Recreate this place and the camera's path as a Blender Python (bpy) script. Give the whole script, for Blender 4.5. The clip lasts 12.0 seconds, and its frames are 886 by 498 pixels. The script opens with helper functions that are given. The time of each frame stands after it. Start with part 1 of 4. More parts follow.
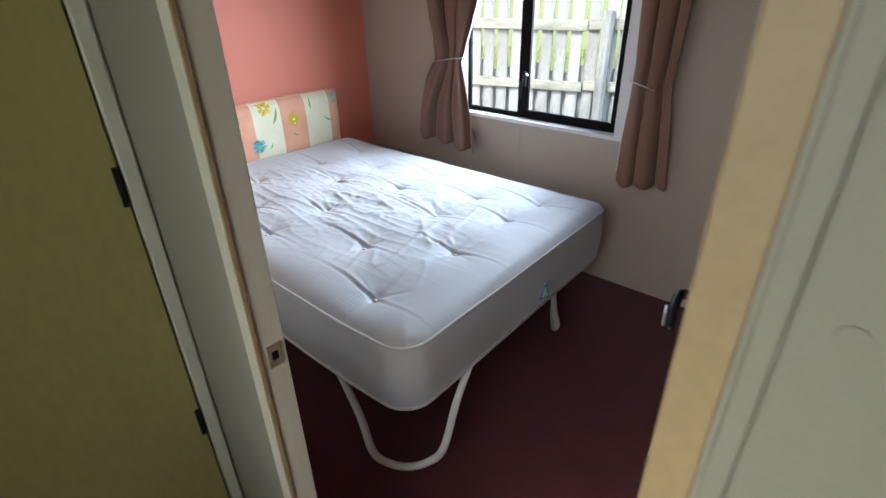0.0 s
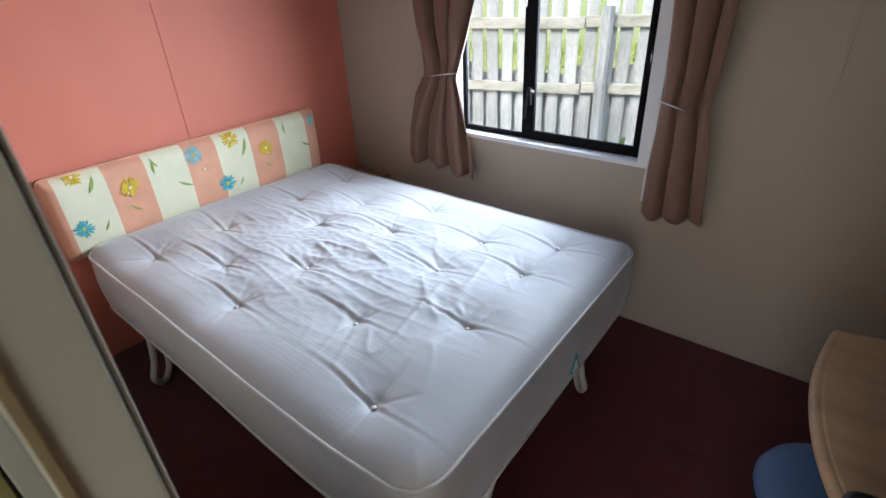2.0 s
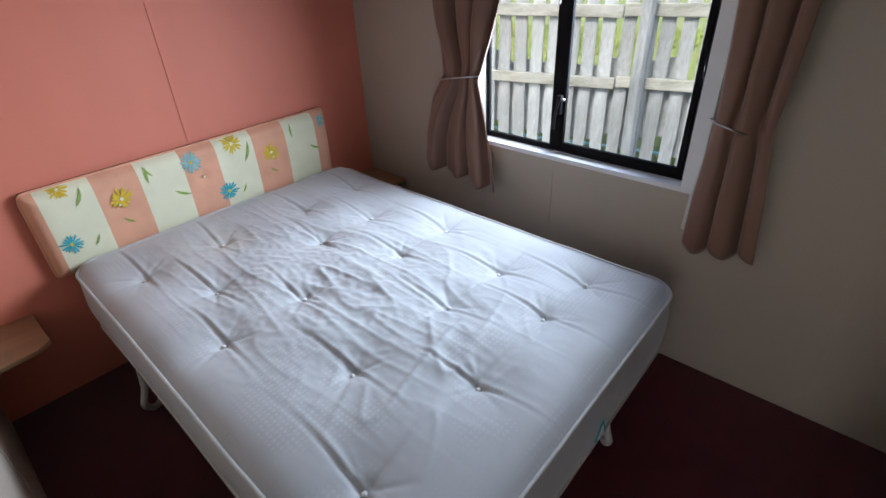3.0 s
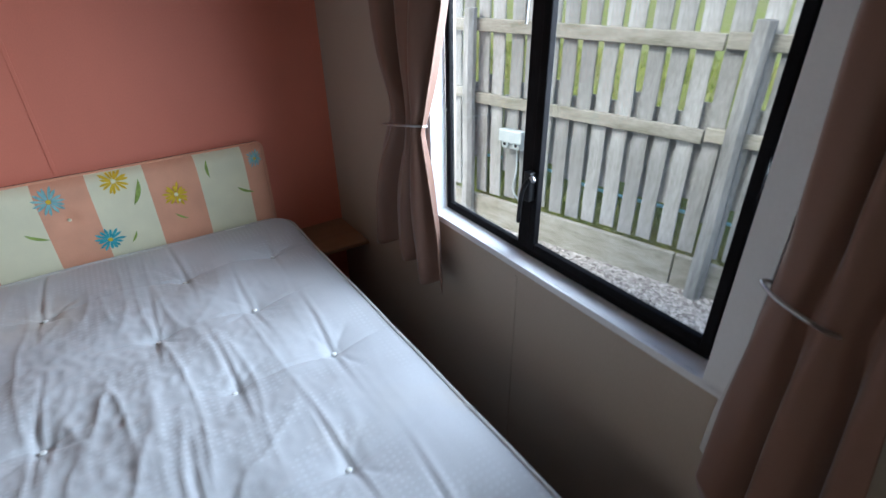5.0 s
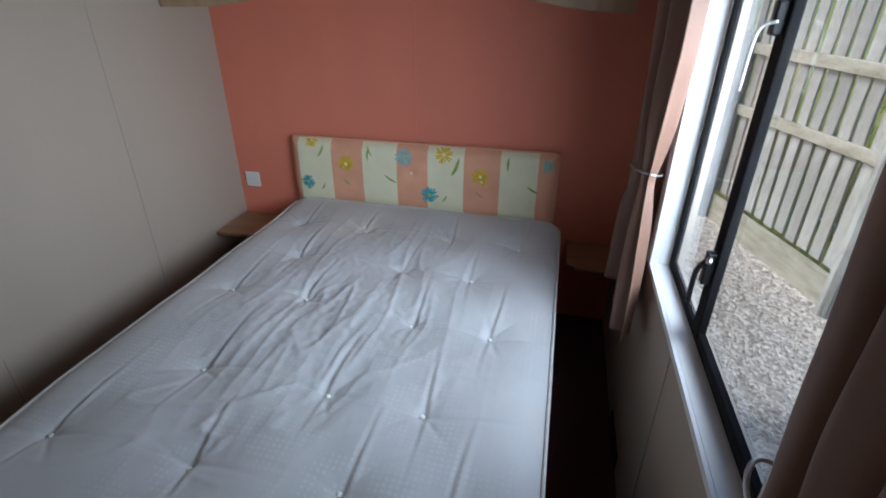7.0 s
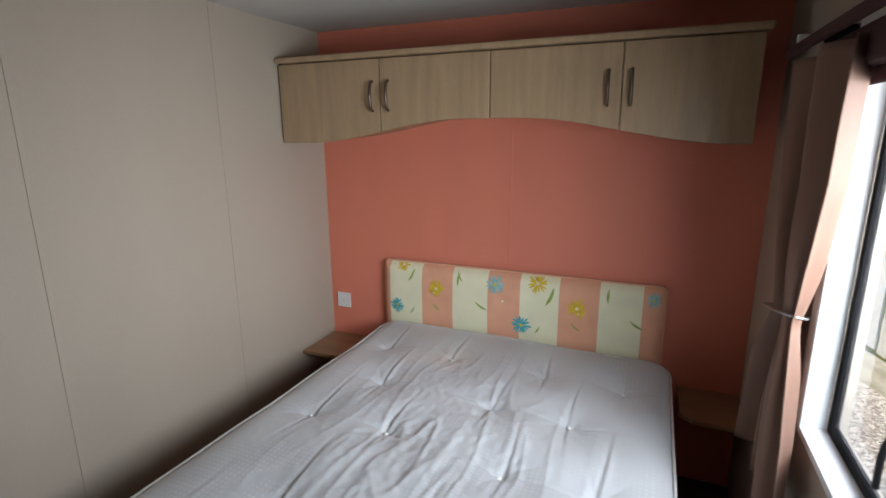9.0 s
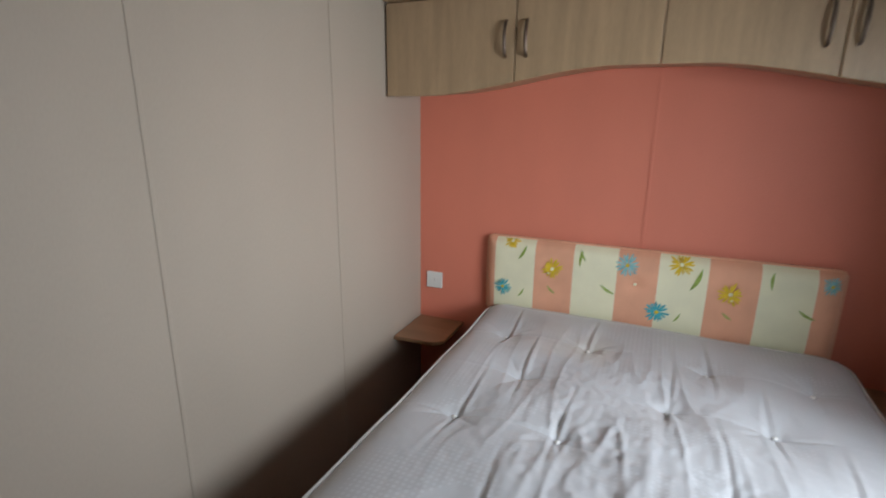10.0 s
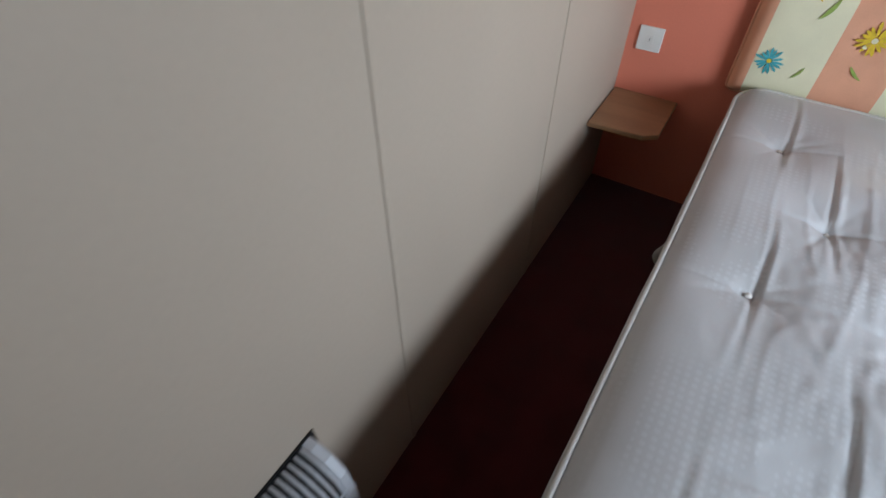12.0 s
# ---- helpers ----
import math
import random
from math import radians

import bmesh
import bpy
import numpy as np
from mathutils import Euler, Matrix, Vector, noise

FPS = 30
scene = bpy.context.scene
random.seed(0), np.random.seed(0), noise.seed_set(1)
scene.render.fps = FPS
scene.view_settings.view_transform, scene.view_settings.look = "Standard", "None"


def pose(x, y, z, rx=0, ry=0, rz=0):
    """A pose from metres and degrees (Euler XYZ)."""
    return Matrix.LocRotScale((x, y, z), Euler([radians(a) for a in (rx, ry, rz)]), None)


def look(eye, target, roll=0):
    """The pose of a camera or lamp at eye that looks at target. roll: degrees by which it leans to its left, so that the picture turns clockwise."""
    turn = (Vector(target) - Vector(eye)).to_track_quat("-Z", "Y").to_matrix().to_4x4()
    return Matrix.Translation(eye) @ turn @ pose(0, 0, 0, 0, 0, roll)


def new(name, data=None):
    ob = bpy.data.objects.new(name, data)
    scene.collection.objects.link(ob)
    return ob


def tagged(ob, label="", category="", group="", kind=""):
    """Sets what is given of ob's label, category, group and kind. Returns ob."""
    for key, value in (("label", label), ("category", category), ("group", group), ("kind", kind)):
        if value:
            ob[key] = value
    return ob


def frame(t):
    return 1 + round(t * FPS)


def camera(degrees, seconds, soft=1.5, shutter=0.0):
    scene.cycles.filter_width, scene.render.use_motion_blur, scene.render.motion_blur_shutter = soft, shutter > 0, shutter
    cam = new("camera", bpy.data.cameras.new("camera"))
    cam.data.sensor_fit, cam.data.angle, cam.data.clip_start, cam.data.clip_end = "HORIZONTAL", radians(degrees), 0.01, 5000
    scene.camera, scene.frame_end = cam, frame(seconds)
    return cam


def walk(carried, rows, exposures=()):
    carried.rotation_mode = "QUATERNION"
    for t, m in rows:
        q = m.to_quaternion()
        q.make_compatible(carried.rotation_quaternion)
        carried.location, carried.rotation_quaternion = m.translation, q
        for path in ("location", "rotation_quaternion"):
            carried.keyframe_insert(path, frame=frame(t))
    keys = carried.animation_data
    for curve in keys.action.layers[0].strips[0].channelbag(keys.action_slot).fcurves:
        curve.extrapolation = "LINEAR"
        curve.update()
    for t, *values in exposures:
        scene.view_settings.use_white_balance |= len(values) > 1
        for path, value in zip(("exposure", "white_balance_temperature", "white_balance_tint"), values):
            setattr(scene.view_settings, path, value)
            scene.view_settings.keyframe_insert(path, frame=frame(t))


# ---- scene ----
cam = camera(83.0, 12.0, 1.5, 0.4)
PATH = [
    (0, (2.783, -0.334, 1.488), (1.609, 0.984, 0.547), -1.2),
    (0.5, (2.651, -0.247, 1.472), (1.485, 1.074, 0.526), -1.4),
    (1, (2.489, -0.158, 1.517), (1.332, 1.16, 0.554), -2.2),
    (1.5, (2.44, -0.104, 1.509), (1.31, 1.238, 0.549), -2.4),
    (2, (2.457, -0.048, 1.554), (1.333, 1.29, 0.581), -2.9),
    (2.5, (2.384, 0.043, 1.584), (1.251, 1.362, 0.596), -3.2),
    (2.7, (2.34, 0.084, 1.627), (1.208, 1.378, 0.605), -2.9),
    (4.3, (2.255, 0.92, 1.499), (0.852, 1.949, 0.514), -3.8),
    (4.5, (2.206, 1.006, 1.518), (0.806, 2.037, 0.53), -3.0),
    (5, (2.125, 1.223, 1.513), (0.677, 2.191, 0.53), -1.1),
    (5.5, (2.097, 1.429, 1.515), (0.467, 2.077, 0.554), -0.1),
    (6, (2.216, 1.563, 1.521), (0.468, 1.702, 0.558), -2.5),
    (6.5, (2.317, 1.658, 1.524), (0.557, 1.508, 0.587), 0.6),
    (7, (2.35, 1.718, 1.574), (0.622, 1.314, 0.65), 0.3),
    (7.5, (2.399, 1.721, 1.617), (0.647, 1.164, 0.83), -0.3),
    (7.7, (2.412, 1.72, 1.619), (0.639, 1.127, 0.908), -0.2),
    (9.3, (2.216, 1.585, 1.517), (0.425, 0.812, 1.072), -0.2),
    (9.5, (2.195, 1.44, 1.496), (0.409, 0.666, 1.038), 0.1),
    (10, (2.193, 1.067, 1.432), (0.42, 0.303, 0.912), 0.6),
    (10.5, (2.169, 0.84, 1.417), (0.609, -0.011, 0.499), 0.2),
    (11, (2.163, 0.568, 1.401), (0.826, -0.302, 0.194), 0.9),
    (11.5, (2.126, 0.392, 1.394), (0.897, -0.404, 0.032), 0.6),
    (12, (1.865, 0.393, 1.397), (0.703, -0.346, -0.053), -0.6),
]
EXPOSURE = [(0.0, 2.56, 5900, 9), (1.5, 2.48, 5950, 10), (2.5, 2.20, 5950, 11), (4.3, 1.68, 5850, 9), (5.5, 1.44, 5800, 9), (6.5, 1.17, 5850, 9), (7.7, 1.22, 6250, 10), (9.4, 1.66, 6700, 11), (10.5, 1.68, 6600, 11), (11.0, 1.72, 6450, 10), (12.0, 1.88, 6300, 10)]
walk(cam, [(t, look(eye, target, roll)) for t, eye, target, roll in PATH], EXPOSURE)
SKY, SUN, WINDOW, HALL_FILL = 0.15, 0.60, 7.4, 0.36

# ---- world, daylight, exposure ----
world = bpy.data.worlds.new("sky")
scene.world = world
world.use_nodes = True
wt = world.node_tree
sky = wt.nodes.new("ShaderNodeTexSky")
sky.sky_type, sky.sun_disc = "NISHITA", False
sky.sun_elevation, sky.sun_rotation = radians(47), radians(183)
sky.air_density, sky.dust_density, sky.ozone_density = 1.0, 4.0, 1.0
wt.links.new(sky.outputs[0], wt.nodes["Background"].inputs[0])
wt.nodes["Background"].inputs[1].default_value = SKY


def lamp(name, kind, energy, m, color=(1, 1, 1), **values):
    data = bpy.data.lights.new(name, kind)
    data.energy, data.color = energy, color
    for key, value in values.items():
        if key == "angle":
            data.angle = value
        elif key == "size":
            data.shape, data.size, data.size_y = "RECTANGLE", value[0], value[1]
        elif key == "spread":
            data.spread = value
    ob = new(name, data)
    ob.matrix_world = m
    return ob


# high soft sun behind thin cloud, beyond the roof of the cabin
lamp("sun", "SUN", SUN, look((1.0, -3.0, 6.0), (1.3, 2.6, 0.0)), (1.0, 0.97, 0.93), angle=radians(14))
# daylight that the bedroom window lets in
lamp("window_daylight", "AREA", WINDOW, look((1.42, 2.25, 1.36), (0.40, 0.35, 0.82)), (0.80, 0.90, 1.0), size=(0.95, 0.60), spread=radians(116))
# added fill lamp for the hall, set in a made-up opening out of view
lamp("hall_fill_light", "AREA", HALL_FILL, look((2.60, -1.10, 1.35), (1.90, -0.05, 1.0)), (0.98, 1.0, 0.88), size=(0.6, 1.1))


# ---- materials ----
def material(name, color, rough=0.6, var=0.12, scale=6.0, fine=90.0, bump=0.15, metal=0.0, tint=None, stretch=(1, 1, 1), sheen=0.0, spec=0.5, island=False, per_object=0.0, bump_scale=None, depth=0.002):
    """Two scales of noise over a base colour, with fine relief."""
    mat = bpy.data.materials.new(name)
    mat.use_nodes = True
    nt = mat.node_tree
    bsdf = nt.nodes["Principled BSDF"]
    co = nt.nodes.new("ShaderNodeTexCoord")
    mp = nt.nodes.new("ShaderNodeMapping")
    mp.inputs["Scale"].default_value = stretch
    nt.links.new(co.outputs["Object"], mp.inputs[0])
    big, small = nt.nodes.new("ShaderNodeTexNoise"), nt.nodes.new("ShaderNodeTexNoise")
    for node, s, d in ((big, scale, 5), (small, fine, 3)):
        node.inputs["Scale"].default_value, node.inputs["Detail"].default_value = s, d
        nt.links.new(mp.outputs[0], node.inputs["Vector"])
    mix = nt.nodes.new("ShaderNodeMix")
    mix.data_type = "RGBA"
    c2 = tint or tuple(c * (1 - 2.2 * var) for c in color)
    mix.inputs[6].default_value = (*[min(1, c * (1 + 0.5 * var)) for c in color], 1)
    mix.inputs[7].default_value = (*c2, 1)
    ramp = nt.nodes.new("ShaderNodeMapRange")
    ramp.inputs["From Min"].default_value, ramp.inputs["From Max"].default_value = 0.3, 0.75
    add = nt.nodes.new("ShaderNodeMath")
    add.operation = "MULTIPLY_ADD"
    add.inputs[1].default_value = 0.35
    nt.links.new(small.outputs[0], add.inputs[0])
    half = nt.nodes.new("ShaderNodeMath")
    half.operation = "MULTIPLY"
    half.inputs[1].default_value = 0.65
    nt.links.new(big.outputs[0], half.inputs[0])
    nt.links.new(half.outputs[0], add.inputs[2])
    nt.links.new(add.outputs[0], ramp.inputs[0])
    nt.links.new(ramp.outputs[0], mix.inputs[0])
    out = mix.outputs[2]
    if per_object or island:
        hsv = nt.nodes.new("ShaderNodeHueSaturation")
        info = nt.nodes.new("ShaderNodeNewGeometry" if island else "ShaderNodeObjectInfo")
        rng = nt.nodes.new("ShaderNodeMapRange")
        k = per_object or 0.2
        rng.inputs["To Min"].default_value, rng.inputs["To Max"].default_value = 1 - k, 1 + k
        nt.links.new(info.outputs["Random Per Island" if island else "Random"], rng.inputs[0])
        nt.links.new(rng.outputs[0], hsv.inputs["Value"])
        nt.links.new(out, hsv.inputs["Color"])
        out = hsv.outputs[0]
    nt.links.new(out, bsdf.inputs["Base Color"])
    bsdf.inputs["Roughness"].default_value, bsdf.inputs["Metallic"].default_value = rough, metal
    bsdf.inputs["Specular IOR Level"].default_value = spec
    if sheen:
        bsdf.inputs["Sheen Weight"].default_value = sheen
        bsdf.inputs["Sheen Roughness"].default_value = 0.4
    if bump:
        b = nt.nodes.new("ShaderNodeBump")
        b.inputs["Strength"].default_value, b.inputs["Distance"].default_value = bump, depth
        nt.links.new(small.outputs[0], b.inputs["Height"])
        nt.links.new(b.outputs[0], bsdf.inputs["Normal"])
    return mat


CREAM = material("cream_wallboard", (0.45, 0.378, 0.302), 0.55, 0.05, 2.5, 220, 0.12, stretch=(1, 1, 0.35))
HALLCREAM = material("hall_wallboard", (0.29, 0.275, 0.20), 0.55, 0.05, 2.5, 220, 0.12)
TERRA = material("terracotta_wallpaper", (0.75, 0.228, 0.146), 0.6, 0.05, 3.0, 260, 0.2, stretch=(1, 1, 0.5))
CEIL = material("white_ceiling_board", (0.62, 0.60, 0.57), 0.7, 0.04, 3, 150, 0.1)
CARPET = material("burgundy_carpet", (0.105, 0.016, 0.020), 0.95, 0.25, 9, 420, 0.9, sheen=0.25, depth=0.006, spec=0.1)
HALLCARPET = material("brown_cord_carpet", (0.15, 0.10, 0.105), 0.95, 0.35, 20, 380, 0.9, tint=(0.30, 0.23, 0.23), depth=0.005, spec=0.1)
OAK = material("pale_oak_laminate", (0.50, 0.33, 0.18), 0.42, 0.16, 3.0, 40, 0.05, stretch=(1, 9, 1), depth=0.0006)
OAKV = material("pale_oak_laminate_doors", (0.44, 0.30, 0.175), 0.4, 0.14, 3.0, 45, 0.05, stretch=(9, 9, 0.8), depth=0.0006)
DOOROAK = material("oak_veneer_door", (0.46, 0.32, 0.17), 0.42, 0.14, 3.0, 45, 0.05, stretch=(9, 9, 0.7), depth=0.0006)
SHELFWOOD = material("brown_laminate_shelf", (0.34, 0.19, 0.10), 0.4, 0.14, 3.0, 40, 0.05, stretch=(9, 1, 9), depth=0.0006)
TRIM = material("cream_painted_trim", (0.67, 0.63, 0.48), 0.4, 0.05, 4, 120, 0.08)
JAMB = material("ochre_frame_edge", (0.38, 0.28, 0.135), 0.5, 0.1, 5, 90, 0.08)
GREEN = material("olive_green_door", (0.40, 0.345, 0.115), 0.45, 0.12, 2.2, 60, 0.05, stretch=(1, 3, 0.4))
WHITE = material("white_plastic", (0.78, 0.77, 0.73), 0.35, 0.03, 8, 200, 0.02)
SILLWHITE = material("white_window_trim", (0.80, 0.80, 0.80), 0.6, 0.04, 6, 160, 0.03)
GREYPLATE = material("greyed_white_plate", (0.50, 0.44, 0.41), 0.4, 0.05, 12, 200, 0.04)
BLACK = material("black_window_frame", (0.010, 0.009, 0.010), 0.8, 0.3, 12, 200, 0.05, spec=0.1)
BLACKP = material("black_plastic", (0.010, 0.010, 0.011), 0.4, 0.2, 12, 200, 0.04, spec=0.3)
STEEL = material("brushed_steel", (0.62, 0.62, 0.63), 0.28, 0.08, 20, 260, 0.03, metal=1.0)
BRONZE = material("antique_bronze_metal", (0.20, 0.15, 0.12), 0.38, 0.2, 20, 200, 0.05, metal=1.0)
TUBE = material("white_enamelled_tube", (0.72, 0.70, 0.66), 0.3, 0.08, 14, 160, 0.03)
PIPING = material("grey_mattress_piping", (0.60, 0.58, 0.55), 0.7, 0.1, 30, 400, 0.3)
PEACH = material("peach_stripe_cloth", (0.80, 0.40, 0.25), 0.8, 0.08, 9, 500, 0.25, sheen=0.15, depth=0.0008)
IVORY = material("ivory_stripe_cloth", (0.82, 0.78, 0.55), 0.8, 0.06, 9, 500, 0.25, sheen=0.15, depth=0.0008)
YELLOW = material("yellow_flower_print", (0.80, 0.55, 0.035), 0.8, 0.15, 60, 300, 0.1)
BLUE = material("blue_flower_print", (0.08, 0.46, 0.52), 0.8, 0.2, 60, 300, 0.1)
PALEBLUE = material("pale_blue_flower_print", (0.30, 0.58, 0.58), 0.8, 0.2, 60, 300, 0.1)
LEAF = material("green_leaf_print", (0.34, 0.46, 0.10), 0.8, 0.2, 60, 300, 0.1)
SEATBLUE = material("blue_vinyl_seat", (0.075, 0.14, 0.27), 0.45, 0.1, 12, 240, 0.15, depth=0.0006)
MAROON = material("dark_maroon_blind", (0.055, 0.018, 0.022), 0.8, 0.1, 8, 300, 0.2)
HEATER = material("grey_white_heater_case", (0.52, 0.54, 0.575), 0.4, 0.05, 10, 200, 0.03)
DARK = material("dark_heater_inside", (0.02, 0.02, 0.022), 0.7, 0.2, 10, 100, 0.05)
FENCEWOOD = material("weathered_fence_wood", (0.315, 0.325, 0.315), 0.9, 0.5, 4.0, 38, 0.6, tint=(0.095, 0.098, 0.08), stretch=(3, 3, 0.5), per_object=0.22, depth=0.003, spec=0.2)
RAILWOOD = material("mossy_fence_rail", (0.31, 0.305, 0.265), 0.9, 0.3, 5.0, 30, 0.5, tint=(0.13, 0.13, 0.09), stretch=(0.8, 2, 3), per_object=0.15, depth=0.003, spec=0.2)
CAST = material("grey_weatherproof_box", (0.40, 0.46, 0.45), 0.4, 0.06, 20, 160, 0.03)
SKIRT = material("cabin_outer_cladding", (0.62, 0.60, 0.52), 0.5, 0.06, 5, 90, 0.05)


def cloth(name, color, var=0.08):
    return material(name, color, 0.55, var, 7.0, 420, 0.2, sheen=0.3, depth=0.0008, spec=0.35, stretch=(3, 3, 0.4))


CURTAIN = cloth("mink_satin_curtain", (0.225, 0.120, 0.082))
LINING = cloth("pale_curtain_lining", (0.66, 0.66, 0.64), 0.04)


def ticking():
    """Off-white damask with a small woven figure and a few faint stains."""
    mat = material("ivory_damask_ticking", (0.53, 0.535, 0.545), 0.55, 0.05, 3.0, 320, 0.15, sheen=0.25, depth=0.0006, spec=0.4)
    nt = mat.node_tree
    bsdf = nt.nodes["Principled BSDF"]
    co = nt.nodes.new("ShaderNodeTexCoord")
    vor = nt.nodes.new("ShaderNodeTexVoronoi")
    vor.inputs["Scale"].default_value, vor.inputs["Randomness"].default_value = 62.0, 0.12
    nt.links.new(co.outputs["Object"], vor.inputs["Vector"])
    patch = nt.nodes.new("ShaderNodeTexNoise")
    patch.inputs["Scale"].default_value = 4.0
    nt.links.new(co.outputs["Object"], patch.inputs["Vector"])
    lim = nt.nodes.new("ShaderNodeMapRange")
    lim.inputs["From Min"].default_value, lim.inputs["From Max"].default_value = 0.42, 0.60
    lim.inputs["To Min"].default_value, lim.inputs["To Max"].default_value = 0.03, 0.22
    nt.links.new(patch.outputs[0], lim.inputs[0])
    dots = nt.nodes.new("ShaderNodeMapRange")
    dots.inputs["From Min"].default_value, dots.inputs["From Max"].default_value = 0.28, 0.36
    nt.links.new(vor.outputs["Distance"], dots.inputs[0])
    fac = nt.nodes.new("ShaderNodeMath")
    fac.operation = "MULTIPLY"
    nt.links.new(lim.outputs[0], fac.inputs[0])
    nt.links.new(dots.outputs[0], fac.inputs[1])
    src = bsdf.inputs["Base Color"].links[0].from_socket
    mix = nt.nodes.new("ShaderNodeMix")
    mix.data_type = "RGBA"
    mix.inputs[7].default_value = (0.30, 0.28, 0.27, 1)
    nt.links.new(fac.outputs[0], mix.inputs[0])
    nt.links.new(src, mix.inputs[6])
    stain = nt.nodes.new("ShaderNodeTexNoise")
    stain.inputs["Scale"].default_value, stain.inputs["Detail"].default_value = 1.7, 2.0
    nt.links.new(co.outputs["Object"], stain.inputs["Vector"])
    srange = nt.nodes.new("ShaderNodeMapRange")
    srange.inputs["From Min"].default_value, srange.inputs["From Max"].default_value = 0.60, 0.80
    srange.inputs["To Max"].default_value = 0.5
    nt.links.new(stain.outputs[0], srange.inputs[0])
    smix = nt.nodes.new("ShaderNodeMix")
    smix.data_type = "RGBA"
    smix.inputs[7].default_value = (0.62, 0.52, 0.36, 1)
    nt.links.new(srange.outputs[0], smix.inputs[0])
    nt.links.new(mix.outputs[2], smix.inputs[6])
    nt.links.new(smix.outputs[2], bsdf.inputs["Base Color"])
    return mat


TICKING = ticking()


def stones():
    mat = material("pale_gravel", (0.50, 0.46, 0.39), 0.9, 0.3, 3, 60, 0.6, depth=0.01)
    nt = mat.node_tree
    bsdf = nt.nodes["Principled BSDF"]
    co = nt.nodes.new("ShaderNodeTexCoord")
    vor = nt.nodes.new("ShaderNodeTexVoronoi")
    vor.inputs["Scale"].default_value = 38.0
    nt.links.new(co.outputs["Object"], vor.inputs["Vector"])
    ramp = nt.nodes.new("ShaderNodeValToRGB")
    ramp.color_ramp.elements[0].color, ramp.color_ramp.elements[1].color = (0.15, 0.14, 0.12, 1), (0.50, 0.48, 0.44, 1)
    sep = nt.nodes.new("ShaderNodeSeparateColor")
    nt.links.new(vor.outputs["Color"], sep.inputs[0])
    nt.links.new(sep.outputs[0], ramp.inputs[0])
    nt.links.new(ramp.outputs[0], bsdf.inputs["Base Color"])
    b = nt.nodes.new("ShaderNodeBump")
    b.inputs["Distance"].default_value, b.inputs["Strength"].default_value = 0.02, 0.8
    b.invert = True
    nt.links.new(vor.outputs["Distance"], b.inputs["Height"])
    nt.links.new(b.outputs[0], bsdf.inputs["Normal"])
    return mat


GRAVEL = stones()
GRASS = material("rough_grass_bank", (0.12, 0.16, 0.035), 0.95, 0.4, 2.5, 25, 0.8, tint=(0.20, 0.19, 0.10), depth=0.03, spec=0.1)
PEBBLE = material("loose_pebbles", (0.38, 0.365, 0.33), 0.9, 0.2, 40, 120, 0.2, island=True, per_object=0.4)


def glass():
    mat = bpy.data.materials.new("window_glass")
    mat.use_nodes = True
    nt = mat.node_tree
    nt.nodes.remove(nt.nodes["Principled BSDF"])
    clear, gloss, mix, fres = (nt.nodes.new("ShaderNode" + k) for k in ("BsdfTransparent", "BsdfGlossy", "MixShader", "Fresnel"))
    gloss.inputs["Roughness"].default_value = 0.02
    clear.inputs[0].default_value = (0.95, 0.97, 0.96, 1)
    fres.inputs[0].default_value = 1.45
    nt.links.new(fres.outputs[0], mix.inputs[0])
    nt.links.new(clear.outputs[0], mix.inputs[1])
    nt.links.new(gloss.outputs[0], mix.inputs[2])
    nt.links.new(mix.outputs[0], nt.nodes["Material Output"].inputs[0])
    return mat


GLASS = glass()


# ---- mesh helpers ----
def to_object(name, bm, mat, smooth=False):
    bmesh.ops.recalc_face_normals(bm, faces=bm.faces)
    me = bpy.data.meshes.new(name)
    bm.to_mesh(me)
    bm.free()
    for m in mat if isinstance(mat, (list, tuple)) else (mat,):
        me.materials.append(m)
    if smooth:
        me.polygons.foreach_set("use_smooth", [True] * len(me.polygons))
    return new(name, me)


def part(name, bm, mat, parent, label="", smooth=False):
    ob = to_object(name, bm, mat, smooth)
    ob.parent = parent
    return tagged(ob, label)


def box(x0, x1, y0, y1, z0, z1, bevel=0.0, bm=None):
    bm = bm or bmesh.new()
    made = bmesh.ops.create_cube(bm, size=1.0, matrix=Matrix.Translation(((x0 + x1) / 2, (y0 + y1) / 2, (z0 + z1) / 2)) @ Matrix.Diagonal((x1 - x0, y1 - y0, z1 - z0, 1)))
    if bevel:
        edges = list({e for v in made["verts"] for e in v.link_edges})
        bmesh.ops.bevel(bm, geom=edges, offset=bevel, segments=2, affect="EDGES", profile=0.5)
    return bm


def tube(points, radius, sides=10, closed=False, bm=None):
    """A round bar along a line of points."""
    bm = bm or bmesh.new()
    pts = [Vector(p) for p in points]
    n = len(pts)
    rings, up = [], None
    for i, p in enumerate(pts):
        a = pts[i - 1] if (i or closed) else p
        b = pts[(i + 1) % n] if (i < n - 1 or closed) else p
        d = (b - a).normalized()
        if up is None:
            up = d.orthogonal().normalized()
        up = (up - d * up.dot(d)).normalized()
        side = d.cross(up)
        r = radius(i / max(1, n - 1)) if callable(radius) else radius
        rings.append([bm.verts.new(p + r * (math.cos(2 * math.pi * k / sides) * up + math.sin(2 * math.pi * k / sides) * side)) for k in range(sides)])
    for i in range(n if closed else n - 1):
        a, b = rings[i], rings[(i + 1) % n]
        for k in range(sides):
            bm.faces.new((a[k], a[(k + 1) % sides], b[(k + 1) % sides], b[k]))
    if not closed:
        bm.faces.new(rings[0][::-1])
        bm.faces.new(rings[-1])
    return bm


